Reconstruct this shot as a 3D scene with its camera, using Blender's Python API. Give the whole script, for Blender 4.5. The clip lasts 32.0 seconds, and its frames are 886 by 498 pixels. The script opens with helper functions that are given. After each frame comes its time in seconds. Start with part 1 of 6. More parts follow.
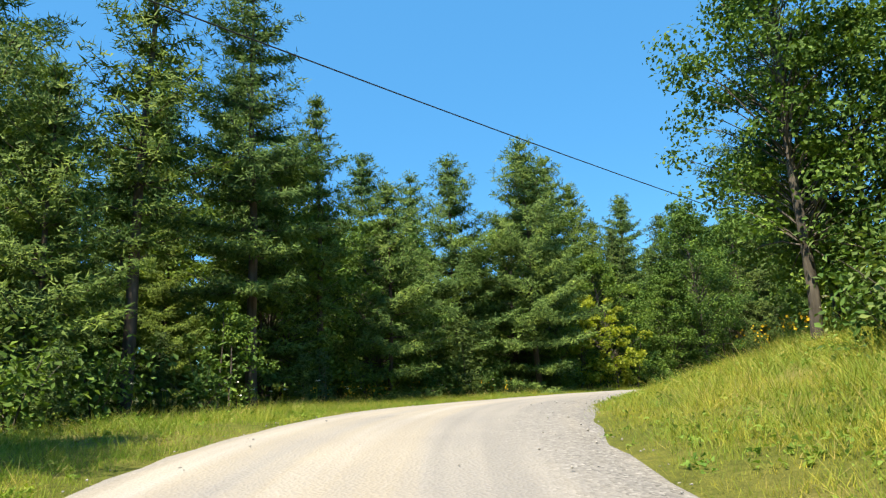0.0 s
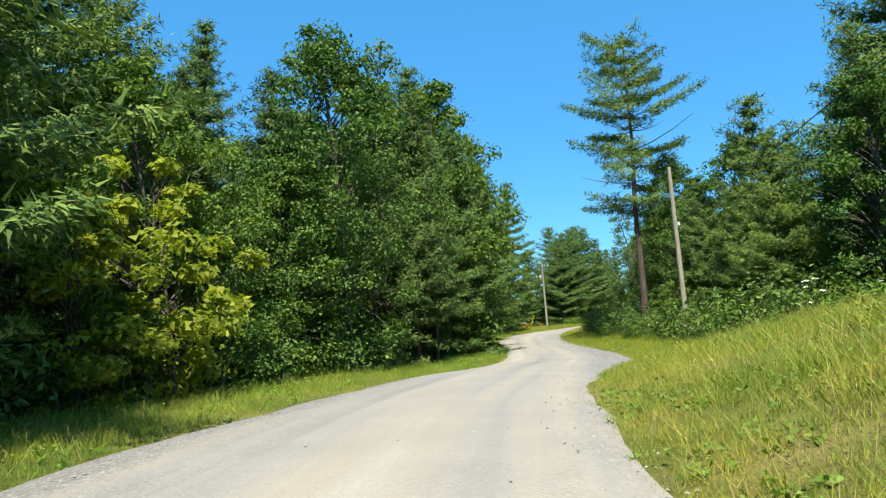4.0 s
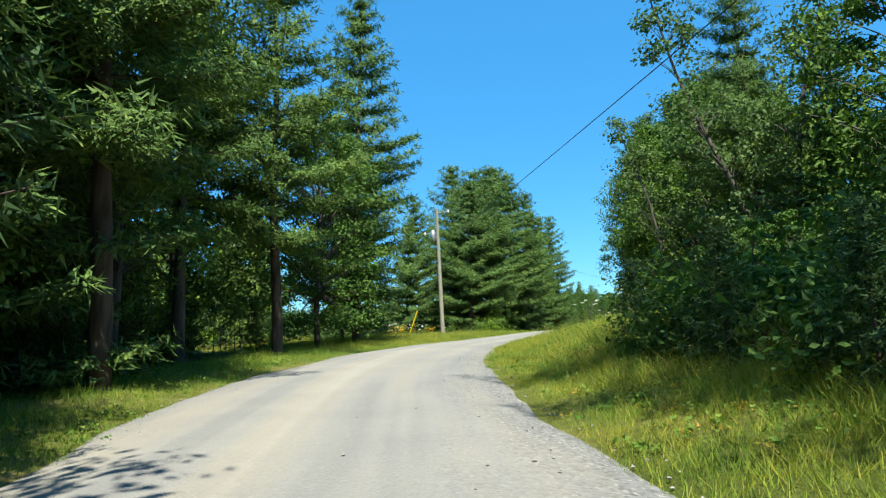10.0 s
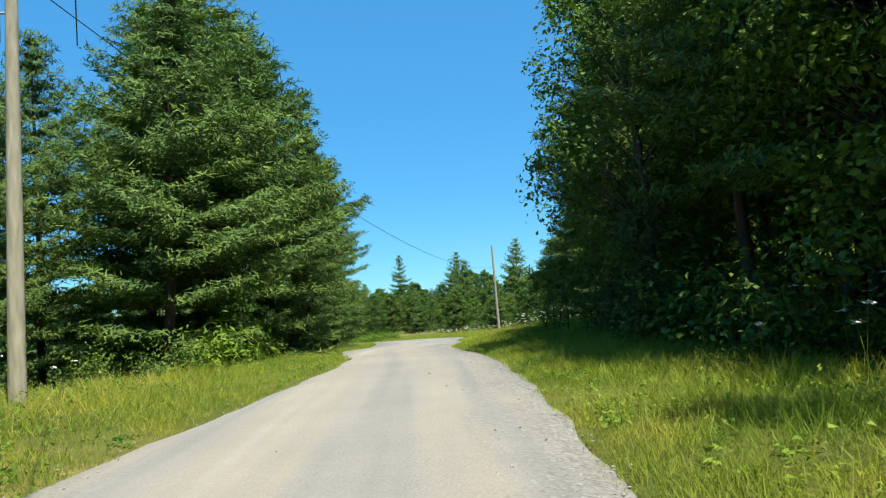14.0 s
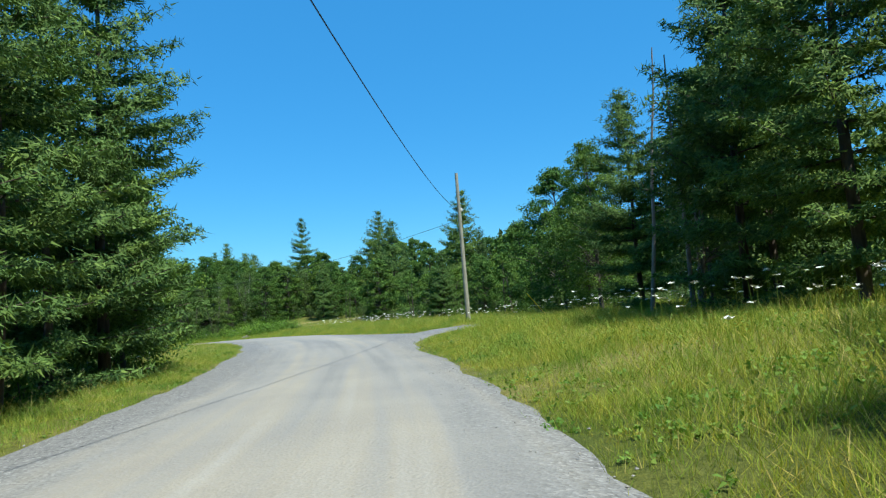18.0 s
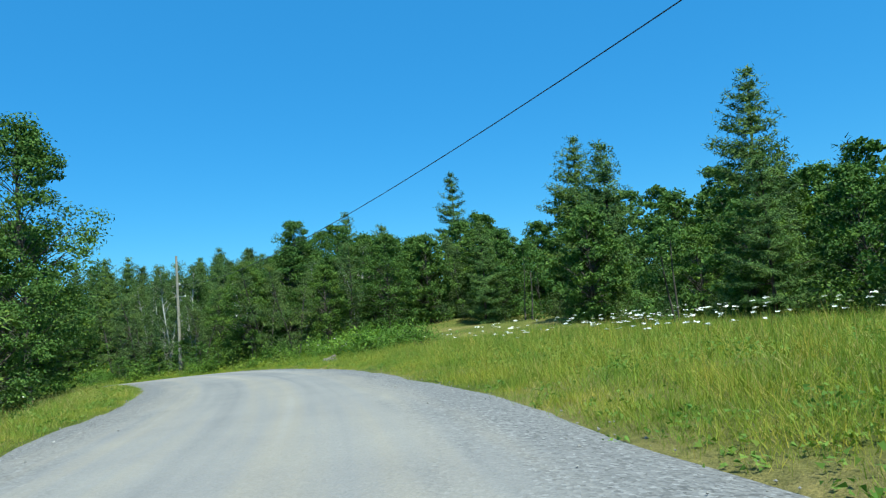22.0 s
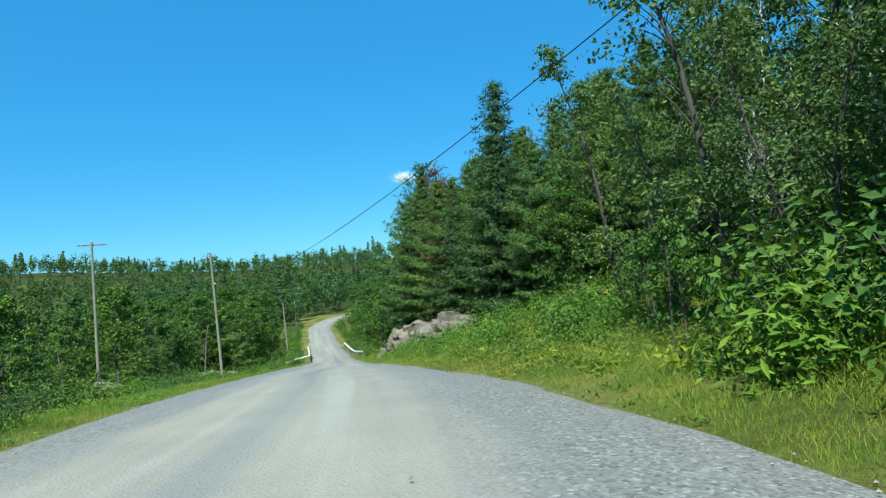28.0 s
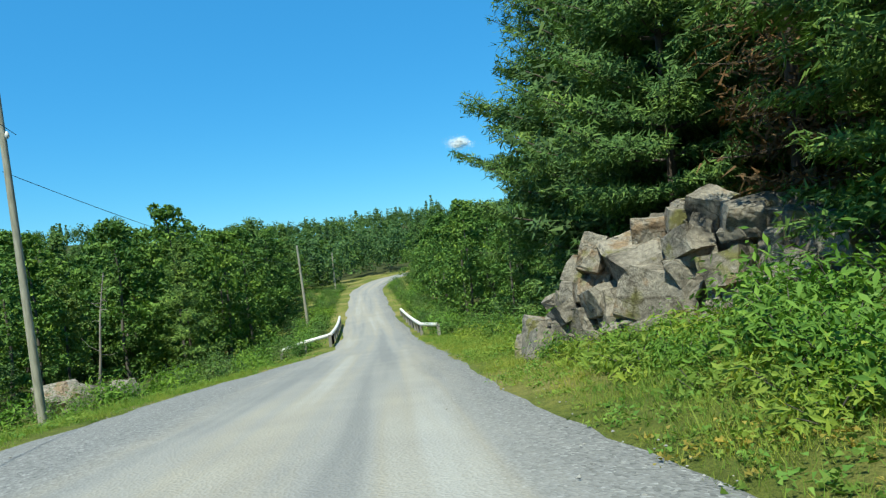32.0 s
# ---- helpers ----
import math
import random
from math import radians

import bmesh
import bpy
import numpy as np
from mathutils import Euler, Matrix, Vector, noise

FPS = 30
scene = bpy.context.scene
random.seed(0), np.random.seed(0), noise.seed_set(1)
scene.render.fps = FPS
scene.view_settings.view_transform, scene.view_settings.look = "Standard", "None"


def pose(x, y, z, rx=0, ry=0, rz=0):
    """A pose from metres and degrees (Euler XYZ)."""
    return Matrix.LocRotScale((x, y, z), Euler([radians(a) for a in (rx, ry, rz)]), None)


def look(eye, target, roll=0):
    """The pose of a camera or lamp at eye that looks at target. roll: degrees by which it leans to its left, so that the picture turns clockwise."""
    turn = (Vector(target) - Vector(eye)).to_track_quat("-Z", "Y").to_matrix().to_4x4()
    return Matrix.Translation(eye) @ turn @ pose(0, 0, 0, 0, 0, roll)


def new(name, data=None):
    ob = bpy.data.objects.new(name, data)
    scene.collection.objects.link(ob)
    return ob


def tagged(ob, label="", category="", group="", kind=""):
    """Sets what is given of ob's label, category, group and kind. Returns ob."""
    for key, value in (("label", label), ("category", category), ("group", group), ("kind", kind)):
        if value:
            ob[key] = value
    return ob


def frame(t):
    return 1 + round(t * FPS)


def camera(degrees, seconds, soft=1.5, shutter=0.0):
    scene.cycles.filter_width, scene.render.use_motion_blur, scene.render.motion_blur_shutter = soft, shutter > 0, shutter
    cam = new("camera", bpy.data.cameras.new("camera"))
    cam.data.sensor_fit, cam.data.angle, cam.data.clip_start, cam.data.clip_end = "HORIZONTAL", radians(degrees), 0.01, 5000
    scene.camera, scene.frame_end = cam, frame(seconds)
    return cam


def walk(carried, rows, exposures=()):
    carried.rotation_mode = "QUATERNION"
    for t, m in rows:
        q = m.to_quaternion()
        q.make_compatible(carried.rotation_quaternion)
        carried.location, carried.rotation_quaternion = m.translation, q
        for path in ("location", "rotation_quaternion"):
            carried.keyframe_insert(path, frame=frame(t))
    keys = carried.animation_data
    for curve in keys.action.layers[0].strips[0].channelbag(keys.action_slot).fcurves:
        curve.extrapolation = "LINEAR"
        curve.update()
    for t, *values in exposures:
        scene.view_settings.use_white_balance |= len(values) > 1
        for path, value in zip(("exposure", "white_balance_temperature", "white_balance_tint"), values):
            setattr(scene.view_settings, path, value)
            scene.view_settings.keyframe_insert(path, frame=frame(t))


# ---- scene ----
cam = camera(65.6, 32.0, soft=1.25)
METRES, EYE, TILT, LEAN, TURN = 300.0, 0.0, 12.4, 2.8, 0.0
ROWS = [
    (0.0, 0.0, 0.0, 0.0, 0.0, 0.0, -0.0),
    (0.5, -0.0004, 0.0109, -0.0013, -1.27, -0.83, -1.13),
    (1.0, -0.0004, 0.0219, -0.0028, -4.7, -1.44, -1.68),
    (1.5, 0.0003, 0.0326, -0.0044, -9.48, -2.38, -3.28),
    (2.0, 0.0022, 0.0432, -0.0061, -14.46, -3.19, -4.39),
    (2.5, 0.0053, 0.0541, -0.0082, -19.1, -3.11, -4.97),
    (3.0, 0.0094, 0.0647, -0.0102, -24.64, -3.08, -4.46),
    (3.5, 0.0148, 0.0752, -0.0121, -30.77, -2.46, -4.49),
    (4.0, 0.021, 0.0857, -0.0139, -35.35, -1.31, -6.0),
    (4.5, 0.0285, 0.0958, -0.0155, -40.1, -0.29, -7.44),
    (6.5, 0.067, 0.1324, -0.0219, -54.51, -0.12, -9.19),
    (7.0, 0.0778, 0.1412, -0.0236, -54.83, -0.08, -8.37),
    (7.5, 0.0889, 0.1505, -0.0252, -53.64, -0.63, -7.55),
    (8.0, 0.0997, 0.1602, -0.027, -51.5, -0.91, -7.63),
    (8.5, 0.1111, 0.1714, -0.0291, -48.56, -0.91, -7.61),
    (9.0, 0.1213, 0.1827, -0.031, -46.42, -0.75, -7.56),
    (9.5, 0.1312, 0.1942, -0.033, -44.86, 0.08, -8.01),
    (10.0, 0.1409, 0.2059, -0.0347, -43.64, 0.54, -8.34),
    (10.5, 0.1506, 0.2175, -0.0363, -44.08, 0.91, -9.25),
    (11.0, 0.1603, 0.2286, -0.0379, -45.09, 1.33, -9.48),
    (11.5, 0.1702, 0.2394, -0.0393, -46.93, 1.47, -8.79),
    (12.0, 0.1804, 0.2495, -0.0404, -49.79, 2.0, -9.33),
    (12.5, 0.1916, 0.2589, -0.0413, -54.33, 2.70, -10.78),
    (13.0, 0.2030, 0.2675, -0.0422, -58.35, 3.46, -10.88),
    (13.5, 0.2152, 0.2751, -0.0426, -62.33, 3.69, -9.56),
    (14.0, 0.2275, 0.2818, -0.0431, -64.77, 3.80, -8.49),
    (14.5, 0.2404, 0.2882, -0.0438, -67.80, 3.71, -8.64),
    (15.0, 0.2538, 0.2942, -0.0444, -70.15, 4.39, -9.15),
    (15.5, 0.2674, 0.3001, -0.0452, -70.91, 4.44, -9.01),
    (17.5, 0.3094, 0.3257, -0.0462, -72.74, 3.15, -9.16),
    (18.0, 0.3258, 0.3319, -0.0476, -72.44, 3.42, -8.5),
    (18.5, 0.3422, 0.338, -0.0487, -72.03, 3.53, -7.83),
    (19.0, 0.3583, 0.3444, -0.0496, -71.37, 3.67, -7.53),
    (19.5, 0.3738, 0.351, -0.0505, -69.77, 3.84, -7.84),
    (20.0, 0.3889, 0.3581, -0.0514, -68.6, 3.99, -7.36),
    (20.5, 0.4038, 0.3655, -0.0525, -66.29, 3.58, -7.24),
    (21.0, 0.4187, 0.3737, -0.0534, -64.21, 2.94, -7.23),
    (21.5, 0.4329, 0.3822, -0.0546, -61.65, 2.42, -7.4),
    (22.0, 0.4467, 0.3916, -0.056, -58.5, 1.59, -7.43),
    (22.5, 0.4595, 0.4011, -0.0577, -56.04, 1.09, -7.16),
    (23.0, 0.4721, 0.4114, -0.0596, -52.41, 0.11, -7.06),
    (23.5, 0.4839, 0.4226, -0.0617, -48.71, -1.04, -6.56),
    (24.0, 0.4956, 0.4349, -0.0642, -45.03, -1.93, -6.29),
    (24.5, 0.5067, 0.448, -0.067, -41.12, -3.1, -6.18),
    (25.0, 0.5165, 0.4617, -0.07, -37.52, -3.91, -5.86),
    (25.5, 0.5256, 0.4761, -0.0732, -34.34, -4.79, -5.63),
    (26.0, 0.5343, 0.4919, -0.0769, -30.96, -5.48, -5.04),
    (26.5, 0.5416, 0.5074, -0.0807, -27.33, -6.29, -4.39),
    (28.5, 0.5635, 0.5748, -0.0989, -15.63, -8.91, -1.82),
    (29.0, 0.5672, 0.5928, -0.104, -13.57, -9.38, -1.64),
    (29.5, 0.5707, 0.6118, -0.1097, -13.11, -9.94, -1.32),
    (30.0, 0.5741, 0.631, -0.1156, -12.72, -10.61, -1.34),
    (30.5, 0.5775, 0.6505, -0.1218, -12.61, -10.58, -1.23),
    (31.0, 0.5813, 0.6713, -0.1284, -13.35, -10.99, -0.55),
    (31.5, 0.5852, 0.6924, -0.1352, -13.89, -11.06, -0.09),
    (32.0, 0.5893, 0.7136, -0.1419, -13.88, -11.06, 0.34),
]
walk(cam, [(t, pose(0, 0, EYE, TILT, LEAN, TURN) @ pose(METRES * x, METRES * y, METRES * z, 90 + pitch, roll, yaw)) for t, x, y, z, yaw, pitch, roll in ROWS],
     exposures=[(0, 0.86, 7700, 12), (2, 0.82, 7100, 8), (4, 0.72, 7000, 8), (7, 0.66, 7200, 9), (9, 0.65, 6500, 6), (11, 0.68, 6700, 3), (13, 0.60, 6700, 4), (15.5, 0.50, 7550, 8), (18, 0.33, 6150, 3), (20, 0.25, 6100, 2), (23, 0.26, 5900, -4), (29, 0.31, 6080, -6), (32, 0.33, 6350, -3)])

# ---- light ----
SUN_X, SUN_Y, SUN_ELEV = -0.545, -0.839, radians(59.5)
world = bpy.data.worlds.new("sky")
scene.world = world
world.use_nodes = True
wn = world.node_tree
sky = wn.nodes.new("ShaderNodeTexSky")
sky.sky_type = "NISHITA"
sky.sun_disc = False
sky.sun_elevation = SUN_ELEV
sky.sun_rotation = math.atan2(SUN_X, SUN_Y)
sky.air_density, sky.dust_density, sky.ozone_density = 1.0, 0.3, 2.5
rich = wn.nodes.new("ShaderNodeHueSaturation")
rich.inputs["Saturation"].default_value = 1.35
wn.links.new(sky.outputs[0], rich.inputs["Color"])
tint = wn.nodes.new("ShaderNodeMix")
tint.data_type, tint.blend_type = "RGBA", "MULTIPLY"
tint.inputs[0].default_value = 1.0
tint.inputs[7].default_value = (0.62, 0.98, 1.06, 1)
wn.links.new(rich.outputs[0], tint.inputs[6])
even = wn.nodes.new("ShaderNodeMix")
even.data_type = "RGBA"
even.inputs[0].default_value = 0.5
even.inputs[7].default_value = (0.55, 2.5, 5.4, 1)
wn.links.new(tint.outputs[2], even.inputs[6])
wn.links.new(even.outputs[2], wn.nodes["Background"].inputs[0])
wn.nodes["Background"].inputs[1].default_value = 0.131
sun = new("sun", bpy.data.lights.new("sun", "SUN"))
sun.data.energy, sun.data.angle, sun.data.color = 6.2, radians(0.53), (1.0, 0.945, 0.83)
sun.matrix_world = look((SUN_X * 50, SUN_Y * 50, 50 * math.tan(SUN_ELEV)), (0, 0, 0))


# ---- materials ----
def material(name, rough=0.8, spec=0.3):
    m = bpy.data.materials.new(name)
    m.use_nodes = True
    b = m.node_tree.nodes["Principled BSDF"]
    b.inputs["Roughness"].default_value = rough
    b.inputs["Specular IOR Level"].default_value = spec
    return m, m.node_tree, b


def node(nt, kind, **values):
    n = nt.nodes.new(kind)
    for key, value in values.items():
        n.inputs[key].default_value = value
    return n


def ramp(nt, fac, stops):
    r = nt.nodes.new("ShaderNodeValToRGB")
    while len(r.color_ramp.elements) < len(stops):
        r.color_ramp.elements.new(0.5)
    for e, (at, c) in zip(r.color_ramp.elements, stops):
        e.position, e.color = at, (*c, 1)
    nt.links.new(fac, r.inputs[0])
    return r.outputs[0]


def noise_out(nt, scale, detail=4.0, stretch=None, rough=0.55, world_space=False):
    n = node(nt, "ShaderNodeTexNoise", Scale=scale, Detail=detail, Roughness=rough)
    if world_space:
        pos = nt.nodes.new("ShaderNodeNewGeometry").outputs["Position"]
    else:
        pos = nt.nodes.new("ShaderNodeTexCoord").outputs["Object"]
    if stretch:
        mp = nt.nodes.new("ShaderNodeMapping")
        mp.inputs["Scale"].default_value = stretch
        nt.links.new(pos, mp.inputs[0])
        pos = mp.outputs[0]
    nt.links.new(pos, n.inputs["Vector"])
    return n.outputs[0]


def mixed(nt, fac, a, b, how="MIX"):
    n = nt.nodes.new("ShaderNodeMix")
    n.data_type, n.blend_type = "RGBA", how
    for sock, v in ((n.inputs[0], fac), (n.inputs[6], a), (n.inputs[7], b)):
        if isinstance(v, (int, float)):
            sock.default_value = v
        elif isinstance(v, tuple):
            sock.default_value = (*v, 1)
        else:
            nt.links.new(v, sock)
    return n.outputs[2]


def bump(nt, b, height, strength, dist):
    n = node(nt, "ShaderNodeBump", Strength=strength, Distance=dist)
    nt.links.new(height, n.inputs["Height"])
    nt.links.new(n.outputs[0], b.inputs["Normal"])


def leaf_material(name, dark, mid, light, through_amount=0.35, rough=0.55, spots=((0.3, (0.66, 0.74, 0.78)), (0.52, (1.0, 1.0, 1.0)), (0.7, (1.4, 1.26, 0.95)))):
    m, nt, b = material(name, rough + 0.1, 0.16)
    isl = nt.nodes.new("ShaderNodeNewGeometry").outputs["Random Per Island"]
    near = tuple(m_ * 0.35 + d_ * 0.65 for m_, d_ in zip(mid, dark))
    far = tuple(m_ * 0.35 + l_ * 0.65 for m_, l_ in zip(mid, light))
    col = ramp(nt, isl, ((0.0, near), (0.6, mid), (1.0, far)))
    each = nt.nodes.new("ShaderNodeObjectInfo").outputs["Random"]
    tint = ramp(nt, each, ((0.0, (0.78, 0.86, 0.86)), (0.5, (1, 1, 1)), (1.0, (1.18, 1.08, 0.8))))
    col = mixed(nt, 1.0, col, tint, "MULTIPLY")
    patch = ramp(nt, noise_out(nt, 0.75, 3.0), spots)
    col = mixed(nt, 1.0, col, patch, "MULTIPLY")
    nt.links.new(col, b.inputs["Base Color"])
    tr = nt.nodes.new("ShaderNodeBsdfTranslucent")
    nt.links.new(mixed(nt, 1.0, col, (1.25, 1.35, 0.6), "MULTIPLY"), tr.inputs[0])
    mx = nt.nodes.new("ShaderNodeMixShader")
    mx.inputs[0].default_value = through_amount
    nt.links.new(b.outputs[0], mx.inputs[1])
    nt.links.new(tr.outputs[0], mx.inputs[2])
    nt.links.new(mx.outputs[0], nt.nodes["Material Output"].inputs[0])
    return m


def bark_material(name, a, b_, scale=6.0):
    m, nt, b = material(name, 0.9, 0.15)
    n = noise_out(nt, scale, 6.0, (1, 1, 0.18))
    nt.links.new(ramp(nt, n, ((0.3, a), (0.7, b_))), b.inputs["Base Color"])
    bump(nt, b, n, 0.8, 0.03)
    return m


PINE = leaf_material("pine_needles", (0.030, 0.062, 0.018), (0.094, 0.165, 0.040), (0.195, 0.285, 0.074), 0.14)
SPRUCE = leaf_material("spruce_needles", (0.028, 0.056, 0.022), (0.066, 0.118, 0.040), (0.120, 0.180, 0.058), 0.20)
MAPLE = leaf_material("broad_leaves", (0.036, 0.078, 0.017), (0.084, 0.162, 0.032), (0.176, 0.272, 0.062), 0.20)
POPLAR = leaf_material("poplar_leaves", (0.055, 0.100, 0.032), (0.098, 0.160, 0.050), (0.180, 0.238, 0.092), 0.22)
YELLOW = leaf_material("yellow_green_leaves", (0.170, 0.220, 0.028), (0.290, 0.330, 0.042), (0.430, 0.420, 0.070), 0.45)
SUMAC = leaf_material("sumac_leaves", (0.072, 0.136, 0.022), (0.130, 0.235, 0.036), (0.215, 0.325, 0.060), 0.32)
RUST = leaf_material("rusty_needles", (0.060, 0.050, 0.024), (0.120, 0.070, 0.032), (0.190, 0.105, 0.048), 0.2)
FERN = leaf_material("fern_leaves", (0.102, 0.16, 0.022), (0.189, 0.261, 0.043), (0.300, 0.345, 0.070), 0.32)
STRAW = leaf_material("withered_fern", (0.22, 0.17, 0.035), (0.36, 0.28, 0.06), (0.52, 0.40, 0.12), 0.4)
# broad leaves of the back rows, darkened in colour to stand for canopy self-shading
SHADEDFARLEAF = leaf_material("shaded_far_leaves", (0.038, 0.075, 0.029), (0.065, 0.123, 0.041), (0.116, 0.181, 0.055), 0.25)
MEADOW = ((0.32, (0.62, 0.82, 0.7)), (0.5, (0.95, 1.0, 0.9)), (0.68, (1.3, 1.12, 1.0)))
GRASS = leaf_material("grass_blades", (0.190, 0.220, 0.042), (0.280, 0.300, 0.060), (0.410, 0.380, 0.110), 0.3, 0.6, MEADOW)
GREENGRASS = leaf_material("green_grass_blades", (0.130, 0.190, 0.032), (0.205, 0.285, 0.048), (0.310, 0.360, 0.080), 0.3, 0.6, MEADOW)
HAY = leaf_material("seeding_grass", (0.28, 0.25, 0.09), (0.38, 0.33, 0.13), (0.50, 0.43, 0.20), 0.35, 0.6)
WEED = leaf_material("weed_leaves", (0.090, 0.160, 0.030), (0.160, 0.255, 0.048), (0.270, 0.345, 0.078), 0.28, 0.55, MEADOW)
BARK = bark_material("pine_bark", (0.035, 0.026, 0.020), (0.120, 0.098, 0.080))
GREYBARK = bark_material("grey_bark", (0.040, 0.036, 0.030), (0.135, 0.122, 0.102))
BIRCHBARK = bark_material("birch_bark", (0.30, 0.28, 0.25), (0.72, 0.70, 0.66), 3.0)
POLEWOOD = bark_material("weathered_pole_wood", (0.20, 0.195, 0.150), (0.36, 0.34, 0.27), 9.0)


def plain_material(name, colour, rough=0.6, metal=0.0, vary=0.15):
    m, nt, b = material(name, rough)
    b.inputs["Metallic"].default_value = metal
    n = noise_out(nt, 14.0, 5.0)
    lo = tuple(c * (1 - vary) for c in colour)
    hi = tuple(min(1, c * (1 + vary)) for c in colour)
    nt.links.new(ramp(nt, n, ((0.3, lo), (0.7, hi))), b.inputs["Base Color"])
    return m


WIRE = plain_material("black_wire", (0.02, 0.02, 0.02), 0.5)
YPLASTIC = plain_material("yellow_plastic", (0.75, 0.55, 0.02), 0.45)
STEEL = plain_material("grey_steel", (0.45, 0.46, 0.47), 0.45, 0.6)
WHITEPAINT = plain_material("weathered_white_paint", (0.62, 0.61, 0.56), 0.7)
OLDTIMBER = bark_material("old_grey_timber", (0.14, 0.13, 0.11), (0.32, 0.30, 0.26), 5.0)
PETAL = plain_material("white_petals", (0.75, 0.76, 0.68), 0.7)
GOLD = plain_material("goldenrod_flowers", (0.50, 0.33, 0.015), 0.7)
DEADWOOD = bark_material("bare_dead_wood", (0.14, 0.12, 0.10), (0.30, 0.27, 0.24), 7.0)


def rock_material():
    m, nt, b = material("grey_rock", 0.9, 0.2)
    big = ramp(nt, noise_out(nt, 0.8, 8.0, rough=0.65, world_space=True), ((0.28, (0.09, 0.078, 0.062)), (0.42, (0.19, 0.168, 0.135)), (0.55, (0.30, 0.268, 0.215)), (0.62, (0.24, 0.165, 0.10)), (0.8, (0.38, 0.345, 0.285))))
    speck = ramp(nt, noise_out(nt, 9.0, 8.0, rough=0.7, world_space=True), ((0.35, (0.6, 0.6, 0.6)), (0.55, (1.0, 1.0, 1.0)), (0.72, (1.4, 1.38, 1.3))))
    col = mixed(nt, 1.0, big, speck, "MULTIPLY")
    moss = ramp(nt, noise_out(nt, 1.7, 5.0, world_space=True), ((0.58, (0, 0, 0)), (0.68, (1, 1, 1))))
    col = mixed(nt, moss, col, (0.16, 0.15, 0.055))
    crack = nt.nodes.new("ShaderNodeTexVoronoi")
    crack.feature = "DISTANCE_TO_EDGE"
    crack.inputs["Scale"].default_value = 0.8
    warp = nt.nodes.new("ShaderNodeVectorMath")
    warp.operation = "ADD"
    nt.links.new(nt.nodes.new("ShaderNodeNewGeometry").outputs["Position"], warp.inputs[0])
    sway = node(nt, "ShaderNodeTexNoise", Scale=2.5, Detail=4.0)
    nt.links.new(sway.outputs[1], warp.inputs[1])
    nt.links.new(warp.outputs[0], crack.inputs["Vector"])
    line = ramp(nt, crack.outputs[0], ((0.0, (0.5, 0.48, 0.45)), (0.035, (1, 1, 1))))
    nt.links.new(mixed(nt, 1.0, col, line, "MULTIPLY"), b.inputs["Base Color"])
    bump(nt, b, noise_out(nt, 5.0, 12.0, rough=0.7, world_space=True), 1.0, 0.12)
    return m


ROCK = rock_material()


def ground_material():
    m, nt, b = material("grass_ground", 0.95, 0.1)
    n1 = noise_out(nt, 0.22, 5.0, world_space=True)
    n2 = noise_out(nt, 5.0, 8.0, rough=0.7, world_space=True)
    c1 = ramp(nt, n1, ((0.35, (0.090, 0.118, 0.024)), (0.5, (0.150, 0.162, 0.038)), (0.65, (0.245, 0.212, 0.078))))
    c2 = ramp(nt, n2, ((0.3, (0.6, 0.65, 0.6)), (0.55, (1.0, 1.0, 1.0)), (0.75, (1.35, 1.28, 1.15))))
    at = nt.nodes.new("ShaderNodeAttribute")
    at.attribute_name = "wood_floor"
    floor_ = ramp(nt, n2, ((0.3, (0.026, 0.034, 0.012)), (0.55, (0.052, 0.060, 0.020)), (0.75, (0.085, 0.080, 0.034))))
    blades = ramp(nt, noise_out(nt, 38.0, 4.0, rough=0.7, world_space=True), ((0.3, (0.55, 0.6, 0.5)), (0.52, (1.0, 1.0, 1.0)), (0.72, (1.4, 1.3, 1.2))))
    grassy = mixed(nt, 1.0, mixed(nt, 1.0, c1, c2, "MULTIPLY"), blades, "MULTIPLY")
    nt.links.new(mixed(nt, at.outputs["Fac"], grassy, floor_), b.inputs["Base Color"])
    bump(nt, b, n2, 1.0, 0.12)
    return m


GROUND = ground_material()


